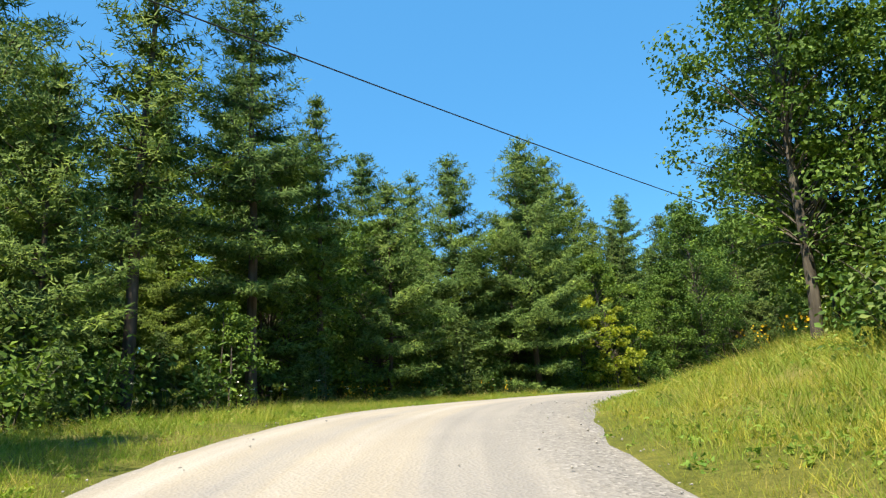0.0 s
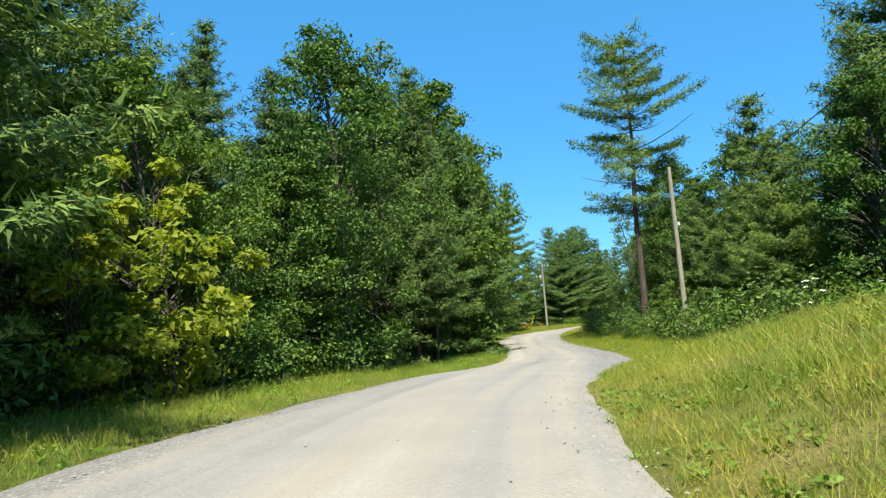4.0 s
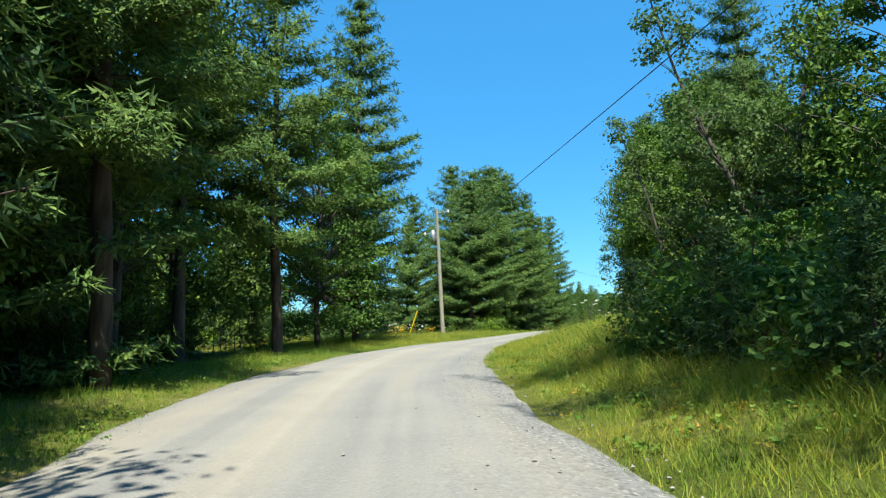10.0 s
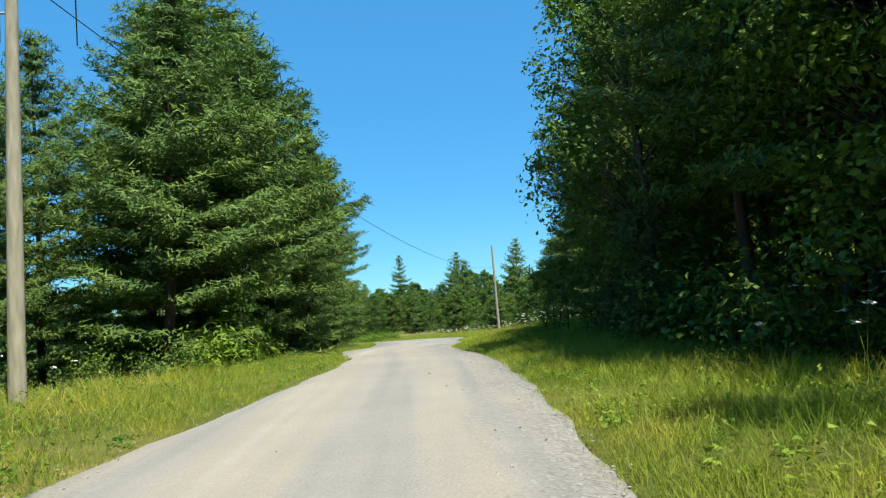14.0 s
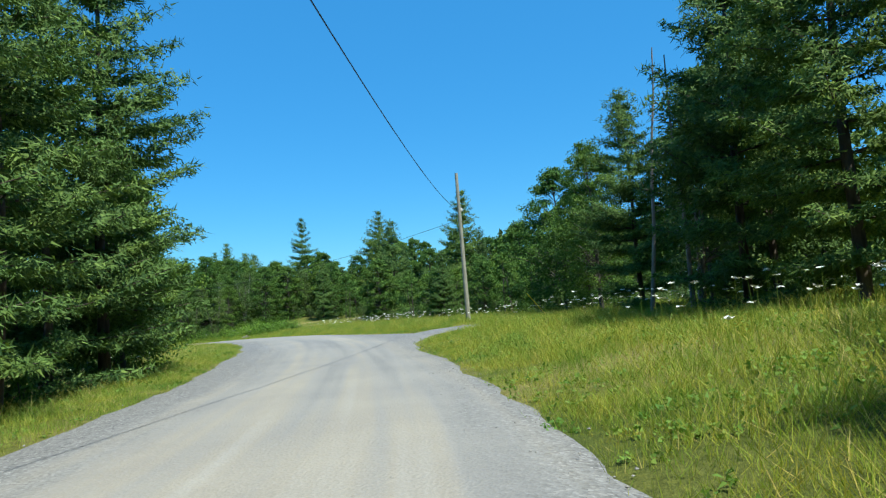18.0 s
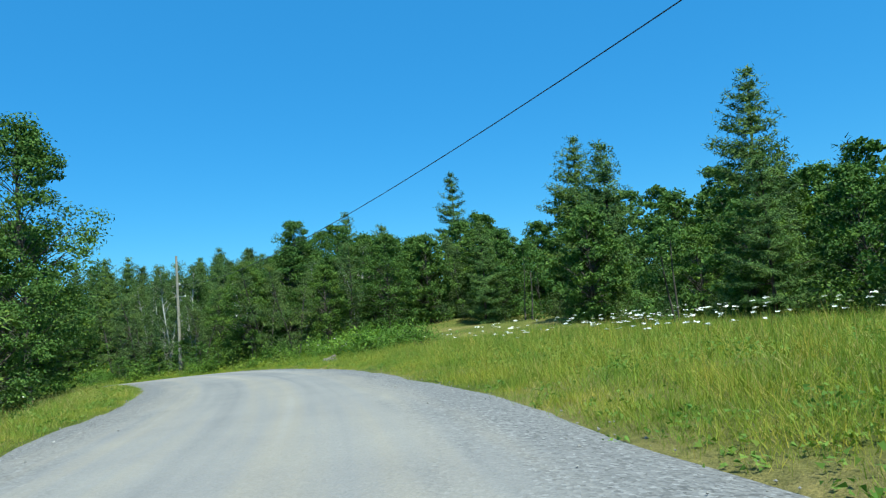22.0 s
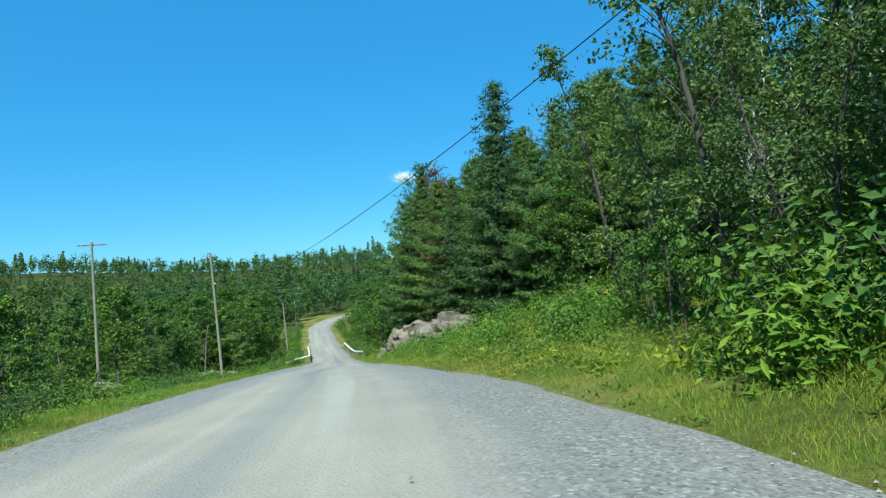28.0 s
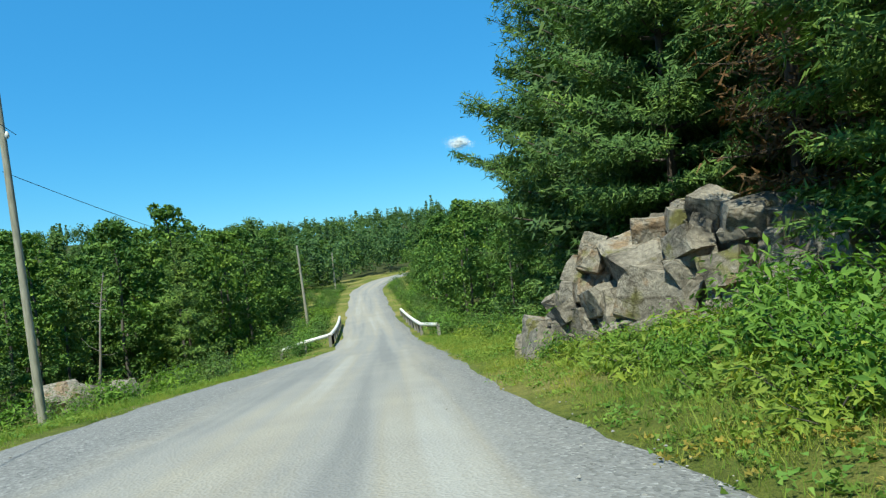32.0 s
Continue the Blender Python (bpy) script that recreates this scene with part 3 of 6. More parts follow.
# ---- trees ----
def pine_tree(seed, height, base, spread, whorl, per, mat=PINE, droop=0.0, cone=0.75, length=0.52, width=0.052, ragged=0.35, bark=BARK, node_gap=0.45, bare=0.0, limbs=True, fill=(6, 0.42, 0.06)):
    """Meshes of a needle tree: its trunk, its limbs, and its crown of tufts in storeys."""
    rng = np.random.default_rng(seed)
    trunk, tubes = Tubes(), Tubes()
    zs = np.linspace(-0.4, height, 12)
    lean = rng.normal(0, 0.012, 2)
    axis = np.column_stack([lean[0] * zs + 0.06 * np.sin(zs * 0.6 + seed), lean[1] * zs + 0.06 * np.cos(zs * 0.5 + seed), zs])
    r0 = height * 0.0115
    trunk.add(axis, r0 * (1 - 0.93 * np.clip(zs / height, 0, 1)) + 0.012, 9)
    cen, way, inner, inner_way = [], [], [], []
    z = base * height
    lop = rng.uniform(0, 6.28)
    while z < height - 0.1:
        u = (z - base * height) / (height * (1 - base))
        n = rng.integers(5, 8)
        a0 = rng.uniform(0, 6.28)
        for k in range(n):
            az = a0 + k * 6.283 / n + rng.normal(0, 0.25)
            ln = spread * ((1 - u) ** cone) * rng.uniform(1 - ragged, 1 + ragged * 0.6) * (1 + 0.22 * math.cos(az - lop)) + 0.25
            if u < 0.22:
                ln *= 0.55 + 2.0 * u
            rise = (-0.12 - droop) * (1 - u) + 0.55 * u + rng.normal(0, 0.09)
            o = np.array([np.interp(z, zs, axis[:, 0]), np.interp(z, zs, axis[:, 1]), z + rng.uniform(-0.09, 0.09)])
            d = np.array([math.cos(az), math.sin(az), rise])
            tt = np.linspace(0, 1, 4)
            curve = o + d * ln * tt[:, None] + np.array([0, 0, (0.16 + 0.5 * droop) * ln]) * (tt**2.2)[:, None]
            tubes.add(curve, (0.012 + 0.012 * ln * (1 - u)) * (1 - 0.85 * tt) + 0.006, 3)
            if rng.uniform() < bare * (1 - u):
                continue
            for t in np.arange(0.18, 0.66, 0.6 / max(ln, 0.8)):
                inner.append(o + d * ln * t + np.array([0, 0, (0.16 + 0.5 * droop) * ln]) * t**2.2)
                inner_way.append(unit(d * (1, 1, 0.6) + rng.normal(0, 0.5, 3) * (1, 1, 0.3)))
            m = max(2, int(ln * 0.78 / node_gap))
            for t in np.linspace(0.25, 1.0, m):
                p = o + d * ln * t + np.array([0, 0, (0.16 + 0.5 * droop) * ln]) * t**2.2
                dd = unit(d)
                cen.append(p)
                way.append(dd)
                side = np.array([-dd[1], dd[0], 0.1])
                wing = 0.36 * ln * (1.08 - t) + 0.12
                for sgn in (-1, 1):
                    j = 0.35
                    while j <= wing:
                        cen.append(p + (side * sgn + dd * 0.55) * j + (0, 0, rng.normal(0, 0.05)))
                        way.append(unit(side * sgn + dd))
                        j += node_gap * 1.15
        z += whorl * rng.uniform(0.75, 1.3) * (1.0 - 0.35 * u)
    cen.append(np.array([axis[-1, 0], axis[-1, 1], height]))
    way.append(np.array([0, 0, 1.0]))
    crown = needles_mesh("crown", cen, way, per, length, width, rng, mat)
    if inner and limbs:
        crown = joined("crown", [crown, needles_mesh("inner", inner, inner_way, *fill, rng, mat, 0.35)])
    return trunk.mesh("trunk", bark), tubes.mesh("branch", bark) if limbs else None, crown


def leafy_tree(seed, height, base, spread, clumps, per, mat=MAPLE, size=0.20, bark=GREYBARK, stems=1, slim=1.0, limbs=True, heart_size=0.27, quad=False):
    """Meshes of a broadleaf tree: trunk, limbs, and a crown of leaves in uneven clumps."""
    rng = np.random.default_rng(seed)
    trunk, tubes = Tubes(), Tubes()
    pts, out = [], []
    for q in range(stems):
        foot = rng.normal(0, 0.25, 2) if stems > 1 else np.zeros(2)
        tilt = rng.normal(0, 0.05 + 0.06 * (stems > 1), 2)
        h = height * rng.uniform(0.85, 1.0) if q else height
        zs = np.linspace(-0.4, h * 0.93, 9)
        axis = np.column_stack([foot[0] + tilt[0] * zs + 0.12 * np.sin(zs * 0.7 + seed + q), foot[1] + tilt[1] * zs + 0.12 * np.cos(zs * 0.6 + seed), zs])
        r0 = height * 0.0125 / math.sqrt(stems)
        trunk.add(axis, r0 * (1 - 0.92 * np.clip(zs / h, 0, 1)) + 0.01, 8)
        for c in range(clumps // stems):
            u = rng.uniform(0, 1) ** 0.85
            z = h * (base + (1 - base) * u)
            env = spread * slim * (math.sin(math.pi * min(0.97, 0.16 + 0.84 * u)) ** 0.6) * rng.uniform(0.75, 1.12)
            rr = env * math.sqrt(rng.uniform(0.12, 1.0))
            az = rng.uniform(0, 6.283)
            zb = max(0.2 * h, z - rr * rng.uniform(0.6, 1.1))
            o = np.array([np.interp(zb, zs, axis[:, 0]), np.interp(zb, zs, axis[:, 1]), zb])
            e = np.array([o[0] + rr * math.cos(az), o[1] + rr * math.sin(az), z])
            tt = np.linspace(0, 1, 4)[:, None]
            curve = o + (e - o) * tt + np.array([0, 0, 0.12 * rr]) * np.sin(tt * math.pi)
            tubes.add(curve, np.linspace(0.010 + 0.011 * rr, 0.006, 4), 3)
            cr = rng.uniform(0.35, 0.9) * (0.55 + 0.065 * height) * (1 - 0.35 * u)
            n = int(per * rng.uniform(0.6, 1.3))
            g = unit(rng.normal(size=(n, 3))) * (rng.uniform(0.25, 1.0, (n, 1)) ** 0.6)
            pts.append(e + g * cr * (1.15, 1.15, 0.7))
            out.append(g)
    crown = leaves_mesh("crown", np.concatenate(pts), size, rng, mat, outward=np.concatenate(out), quad=quad)
    if limbs:
        k = 8 if heart_size > 0.2 else 15
        heart = np.concatenate([p[:k].mean(0) + (p[:k] - p[:k].mean(0)) * 0.55 for p in pts])
        crown = joined("crown", [crown, leaves_mesh("inner", heart, heart_size, rng, mat, quad=quad)])
    return trunk.mesh("trunk", bark), tubes.mesh("branch", bark) if limbs else None, crown


def shrub_mesh(seed, height, spread, n, mat, size, long=1.5):
    rng = np.random.default_rng(seed)
    tubes = Tubes()
    pts, out = [], []
    stems = 6
    for q in range(stems):
        az = q * 6.283 / stems + rng.normal(0, 0.3)
        rr = spread * rng.uniform(0.25, 0.95)
        h = height * rng.uniform(0.6, 1.0) * (1 - 0.3 * rr / spread)
        tt = np.linspace(0, 1, 5)[:, None]
        curve = np.concatenate([rr * tt**1.3 * math.cos(az), rr * tt**1.3 * math.sin(az), -0.15 + h * tt**0.8], 1)
        tubes.add(curve, np.linspace(0.02, 0.006, 5), 3)
        k = n // stems
        along = rng.uniform(0.18, 1.0, k)
        p = np.column_stack([np.interp(along, tt[:, 0], curve[:, i]) for i in range(3)])
        g = rng.normal(size=(k, 3)) * (0.30 * spread, 0.30 * spread, 0.16 * height)
        pts.append(np.maximum(p + g, (-99, -99, 0.02)))
        out.append(unit(g))
    return None, tubes.mesh("stem", GREYBARK), leaves_mesh("leaves", np.concatenate(pts), size, rng, mat, 0.9, long, outward=np.concatenate(out), quad=True)


KINDS = {}


def kind(key, name, meshes, label, category="tree", parts=("trunk", "branch", "crown")):
    KINDS[key] = (name, meshes, label, category, parts)


kind("pine_a", "pine_tree", pine_tree(11, 18, 0.08, 4.5, 1.18, 13, length=0.40, width=0.046, node_gap=0.42), "tall white pine with soft layered green boughs")
kind("pine_b", "pine_tree", pine_tree(12, 15, 0.03, 4.5, 1.08, 13, length=0.40, width=0.046, node_gap=0.42), "bushy white pine clothed almost to the ground")
kind("pine_c", "pine_tree", pine_tree(13, 20, 0.24, 4.3, 1.25, 13, ragged=0.5, length=0.40, width=0.046, node_gap=0.42), "high white pine with a bare lower trunk")
kind("pine_d", "pine_tree", pine_tree(14, 11, 0.04, 3.3, 0.92, 13, length=0.36, width=0.038, node_gap=0.40), "young white pine with dense green boughs")
kind("pine_lone", "pine_tree", pine_tree(19, 20, 0.42, 4.3, 1.3, 21, ragged=0.8, cone=0.35, bare=0.2, length=0.30, width=0.031, node_gap=0.38, fill=(6, 0.30, 0.035)), "lone tall pine with a bare trunk and ragged crown")
kind("pine_thin", "pine_tree", pine_tree(15, 17, 0.30, 2.4, 1.0, 11, ragged=0.6, bare=0.25, length=0.38, width=0.040, node_gap=0.40), "thin pine with sparse boughs in the crowded wood")
kind("spruce_a", "spruce_tree", pine_tree(21, 14, 0.03, 3.1, 0.80, 12, SPRUCE, 0.16, 0.85, 0.38, 0.050, 0.18), "dark conical spruce with drooping boughs")
kind("spruce_b", "spruce_tree", pine_tree(22, 10, 0.03, 2.5, 0.72, 12, SPRUCE, 0.16, 0.85, 0.36, 0.048, 0.18), "small dark spruce with close boughs")
kind("maple_a", "maple_tree", leafy_tree(31, 13, 0.05, 3.9, 170, 62, size=0.19, quad=True), "broad green maple with a full leafy crown")
kind("maple_b", "maple_tree", leafy_tree(32, 10, 0.02, 3.5, 160, 58, size=0.175, quad=True), "rounded green maple leafy to the ground")
kind("maple_c", "maple_tree", leafy_tree(33, 15, 0.12, 3.6, 160, 62, size=0.20, quad=True), "tall leafy maple with a bare lower trunk")
kind("poplar", "poplar_tree", leafy_tree(34, 12, 0.04, 1.9, 130, 52, POPLAR, 0.135, GREYBARK, 2, 0.95, heart_size=0.16, quad=True), "slender grey-green poplar with small leaves")
kind("birch", "birch_tree", leafy_tree(35, 11, 0.06, 1.8, 130, 52, POPLAR, 0.135, BIRCHBARK, 2, 0.95, heart_size=0.16, quad=True), "slender birch with white bark and small leaves")
kind("sapling", "young_maple", leafy_tree(36, 5.0, 0.03, 1.8, 26, 110, MAPLE, 0.10, GREYBARK, 2, limbs=False, heart_size=0.13), "young maple sapling at the wood's edge")
kind("yellow", "young_ash", leafy_tree(37, 6.5, 0.03, 2.7, 46, 115, YELLOW, 0.14, GREYBARK, 3, heart_size=0.17), "yellow-green young ash at the roadside")
kind("fir_small", "young_fir", pine_tree(23, 4.5, 0.02, 1.5, 0.36, 9, SPRUCE, 0.12, 0.9, 0.26, 0.034, 0.2, node_gap=0.36, limbs=False), "young fir growing under the taller trees")
kind("far_pine", "pine_tree", pine_tree(41, 15, 0.06, 4.0, 1.2, 13, node_gap=0.55, length=0.52, width=0.066, limbs=False), "white pine standing back in the wood")
kind("far_spruce", "spruce_tree", pine_tree(42, 13, 0.04, 2.9, 0.80, 8, SPRUCE, 0.16, 0.9, 0.50, 0.060, 0.2, node_gap=0.60, limbs=False), "dark spruce standing back in the wood")
kind("far_maple", "broadleaf_tree", leafy_tree(43, 12, 0.03, 3.8, 90, 56, MAPLE, 0.24, limbs=False, quad=True), "leafy green broadleaf tree standing back in the wood")
kind("far_poplar", "poplar_tree", leafy_tree(44, 11, 0.04, 2.3, 80, 56, POPLAR, 0.18, GREYBARK, limbs=False, quad=True), "grey-green poplar standing back in the wood")
kind("rusty", "pine_tree", pine_tree(16, 12, 0.10, 2.4, 0.85, 8, RUST, ragged=0.4), "dying pine with rusty brown needles")
kind("shrub_a", "shrub", shrub_mesh(51, 1.8, 1.1, 720, MAPLE, 0.095), "leafy green shrub at the edge of the wood", "shrub", ("", "stem", "leaves"))
kind("shrub_b", "sumac_shrub", shrub_mesh(52, 1.3, 1.0, 760, SUMAC, 0.068, 2.5), "bright green sumac shrub with long leaves", "shrub", ("", "stem", "leaves"))
kind("shrub_c", "alder_shrub", shrub_mesh(53, 2.6, 1.3, 900, POPLAR, 0.085), "grey-green alder shrub by the road", "shrub", ("", "stem", "leaves"))
kind("fern", "fern", shrub_mesh(54, 0.75, 0.7, 420, FERN, 0.062, 3.0), "yellow-green fern clump in the verge", "fern", ("", "stem", "leaves"))
HEIGHTS = {"pine_a": 18, "pine_b": 15, "pine_c": 20, "pine_d": 11, "pine_thin": 17, "spruce_a": 14, "spruce_b": 10, "maple_a": 13, "maple_b": 10, "maple_c": 15,
           "poplar": 12, "birch": 11, "sapling": 5, "yellow": 6.5, "fir_small": 4.5, "far_pine": 15, "far_spruce": 13, "far_maple": 12, "far_poplar": 11, "rusty": 12, "pine_lone": 20,
           "shrub_a": 1.7, "shrub_b": 1.2, "shrub_c": 2.4, "fern": 0.75}
# the same kinds with finer foliage, for those that stand right beside the road
FINE = {
    "rusty": pine_tree(16, 12, 0.10, 2.4, 0.95, 11, RUST, ragged=0.5, length=0.30, width=0.026, node_gap=0.38, fill=(5, 0.34, 0.034)),
    "spruce_a": pine_tree(21, 14, 0.03, 3.1, 0.80, 17, SPRUCE, 0.16, 0.85, 0.30, 0.036, 0.18, node_gap=0.38, fill=(7, 0.40, 0.05)),
    "spruce_b": pine_tree(22, 10, 0.03, 2.5, 0.72, 17, SPRUCE, 0.16, 0.85, 0.28, 0.034, 0.18, node_gap=0.38, fill=(7, 0.38, 0.048)),
    "poplar": leafy_tree(34, 12, 0.04, 1.9, 116, 48, POPLAR, 0.12, GREYBARK, 2, 0.95, heart_size=0.12, quad=True),
    "birch": leafy_tree(35, 11, 0.06, 1.8, 116, 48, POPLAR, 0.12, BIRCHBARK, 2, 0.95, heart_size=0.12, quad=True),
    "pine_a": pine_tree(11, 18, 0.08, 4.5, 1.18, 24, length=0.29, width=0.031, node_gap=0.36, fill=(14, 0.32, 0.045)),
    "pine_b": pine_tree(12, 15, 0.03, 4.5, 1.08, 24, length=0.29, width=0.031, node_gap=0.36, fill=(14, 0.32, 0.045)),
    "pine_c": pine_tree(13, 20, 0.24, 4.3, 1.25, 24, ragged=0.5, length=0.29, width=0.031, node_gap=0.36, fill=(14, 0.32, 0.045)),
    "pine_d": pine_tree(14, 11, 0.04, 3.3, 0.92, 22, length=0.27, width=0.029, node_gap=0.36, fill=(14, 0.30, 0.042)),
    "pine_thin": pine_tree(15, 17, 0.30, 2.4, 1.0, 20, ragged=0.6, bare=0.25, length=0.29, width=0.031, node_gap=0.36, fill=(14, 0.32, 0.045)),
    "maple_a": leafy_tree(31, 13, 0.05, 3.9, 170, 120, size=0.125, heart_size=0.16, quad=True),
    "maple_b": leafy_tree(32, 10, 0.02, 3.5, 160, 100, size=0.125, heart_size=0.15, quad=True),
    "maple_c": leafy_tree(33, 15, 0.12, 3.6, 160, 115, size=0.13, heart_size=0.16, quad=True),
}
turner = random.Random(5)


def plant(key, x, y, height=None, group="", label="", turn=None, wide=1.0, sink=0.0):
    """Sets a tree or shrub of a kind on the ground, scaled to the height given."""
    if key == "maple_b" and (height or 0) > 12.5:
        key = "maple_c"
    name, meshes, text, category, names = KINDS[key]
    k = (height or HEIGHTS[key] * turner.uniform(0.85, 1.15)) / HEIGHTS[key]
    z = on_ground(x, y) - 0.04 - sink
    if key in FINE:
        _, off, _, j = near_road([x], [y])
        if abs(off[0]) - (RIGHT_W[j[0]] if off[0] > 0 else LEFT_W[j[0]]) < 17:
            meshes = FINE[key]
    turn = turner.uniform(0, 360) if turn is None else turn
    m = Matrix.Translation((x, y, z)) @ pose(0, 0, 0, turner.uniform(-1.5, 1.5), turner.uniform(-1.5, 1.5), turn) @ Matrix.Diagonal((k * wide, k * wide, k, 1))
    ob = thing(name, m, label or text, category, group)
    for nm, me in zip(names, meshes):
        if me:
            tagged(part(nm, me, None, ob), kind="" if nm == "trunk" else "stuff")
    return ob


def stand(rows, group, wide=1.0):
    """Trees that stand out: kind, x, y and the height of the top above the datum."""
    for key, x, y, top in rows:
        TAKEN.append((x, y))
        plant(key, x, y, top - on_ground(x, y), group, wide=wide)


TAKEN = []
# the pine at (-8.6, 6.0) stands out of view, added to shade the verge
stand([("pine_b", -8.6, 6.0, 11), ("pine_b", -5.2, 45, 16.6), ("pine_a", -2.4, 57.6, 19.4), ("pine_b", 0.8, 36.5, 13.2), ("pine_b", 5.2, 37.5, 14.2), ("pine_c", -6.2, 22.9, 16.8), ("pine_thin", -9.2, 20.2, 17.0), ("pine_c", -13.2, 17.6, 17.0), ("pine_a", -10.5, 33, 17), ("pine_a", -14.5, 34.5, 18), ("pine_b", -18.5, 30.5, 17), ("pine_a", -20.5, 26, 18), ("pine_b", -8.5, 39, 16), ("pine_a", -16.5, 39, 19), ("pine_b", -23, 31, 17), ("pine_thin", -4.6, 27, 12.5), ("maple_b", -3.2, 32, 8.5), ("pine_d", -2.2, 29.5, 9.5),
       ("pine_c", 17.5, 63.4, 18.6), ("maple_b", 24, 65, 15.3), ("poplar", 27.9, 65, 18.9), ("maple_a", 35, 66, 19.5), ("pine_a", 35.8, 68.2, 22.0),
       ("yellow", 10.2, 43.2, 6.0), ("maple_b", 17, 51.5, 9.0), ("sapling", 22.5, 54.5, 7.0), ("spruce_a", 13, 56, 14)], "wood by the first bend")
stand([("pine_lone", 47.3, 57.8, 23.3)], "")
stand([("maple_c", 9.5, 17.5, 13.5), ("maple_c", 13.5, 14, 14.5), ("maple_b", 12.2, 18.8, 10.5), ("maple_b", 15.8, 16.6, 11.5), ("pine_c", 12.0, 20.5, 13), ("maple_a", 16.5, 19.5, 12), ("pine_b", 41.5, 38.2, 19), ("pine_a", 46, 38.5, 18.5), ("pine_a", 50, 43, 18), ("pine_d", 40.3, 44.2, 12.4), ("maple_b", 46.5, 49.5, 12.0),
       ("pine_b", 55, 50, 14), ("maple_b", 36, 37, 10.5), ("maple_b", 52, 58, 9.6), ("pine_b", 63.9, 63.2, 13.4), ("poplar", 74, 78, 13), ("maple_a", 80, 79, 14.5),
       ("maple_c", 86.6, 83.0, 17.8), ("maple_b", 78.6, 79.8, 12.2), ("poplar", 66, 71, 14.5), ("maple_b", 57, 61, 8.5), ("maple_c", 52.5, 58.0, 14)], "trees on the inner side")
stand([("maple_b", 38.2, 66.8, 14.5), ("pine_b", 35.5, 63.5, 15), ("spruce_a", 41.5, 70.5, 14), ("pine_a", 64.5, 91.8, 20), ("maple_a", 61, 90, 13), ("pine_c", 56.2, 85.8, 19), ("pine_c", 51.5, 83.5, 18), ("pine_c", 47, 77, 20)], "wood along the straight")
stand([("pine_b", 85.2, 103.0, 14.5), ("pine_a", 91.3, 110.3, 18.5), ("pine_b", 88.8, 105.0, 16.5), ("pine_b", 92.4, 106.6, 17.5), ("pine_b", 95.4, 109.2, 18.5)], "pines on the outer bend", 1.22)
stand([("pine_a", 98.5, 109.4, 18.5), ("pine_a", 101.0, 108.8, 16.5), 
       ("pine_a", 109, 113.6, 15.5), ("pine_a", 115, 116.5, 16.5), ("maple_b", 119, 119.5, 8.5), ("pine_b", 82, 107.5, 11.2), ("pine_a", 85.5, 109.5, 14.4), ("pine_a", 67.8, 96.0, 14.5), ("maple_a", 70.0, 100.5, 11.0), ("maple_b", 76.0, 107.5, 6.2), ("pine_a", 105, 112, 15), ("pine_b", 120.5, 121, 11.0), ("pine_d", 113, 116.5, 12.0), ("pine_b", 115.0, 120.0, 11.5)], "pines on the outer bend")
stand([("maple_c", 95.8, 89.6, 15.5), ("pine_a", 100, 91.0, 16.5), ("pine_b", 91.5, 82.5, 15), ("pine_b", 98.5, 87.2, 15), ("pine_b", 104, 91.2, 15), ("pine_c", 93, 85.0, 17.5), ("pine_b", 93.5, 81.5, 14.5), ("pine_b", 122.5, 97.5, 15.5), ("pine_a", 117, 95.5, 16.5), ("poplar", 128, 98.5, 12),
       ("maple_b", 149, 106.5, 11.8), ("maple_b", 145.5, 104.5, 10), ("maple_c", 139.8, 103.4, 11.5), ("pine_b", 129, 95.5, 16), ("pine_b", 135, 101, 13), ("maple_a", 133, 97, 13)], "dark wood on the inner bend")
stand([("pine_a", 194.7, 166.4, 14.6), ("pine_b", 193.5, 160.3, 12.4), ("pine_c", 201, 156, 18.3), ("pine_a", 188.8, 137.5, 16.2), ("pine_b", 183, 133.2, 14.0), ("pine_a", 181.7, 123.2, 16.5),
       ("maple_b", 191, 120.5, 11), ("maple_b", 194, 152, 11.5), ("maple_a", 190, 147, 11.5), ("maple_b", 186, 129, 10), ("maple_b", 200, 161.5, 11.5), ("maple_a", 172, 114, 11),
       ("maple_b", 163, 109, 10.5)], "trees behind the meadow")
stand([("maple_b", 174.8, 157, 8.8), ("maple_b", 178, 159, 9.8), ("maple_a", 182, 159.5, 10.8), ("maple_b", 187.5, 159, 10.8), ("birch", 176, 173.5, 9.2), ("poplar", 178.5, 171, 9.4),
       ("birch", 180, 176, 9.8), ("poplar", 178, 180, 9.2), ("birch", 181.5, 183, 8.9), ("birch", 183, 170, 8.8), ("poplar", 180.5, 188, 8.2), ("maple_b", 175.8, 160.7, 6.6), ("maple_b", 179.5, 162.5, 7.6), ("maple_a", 184, 164, 10.2)], "birch grove")
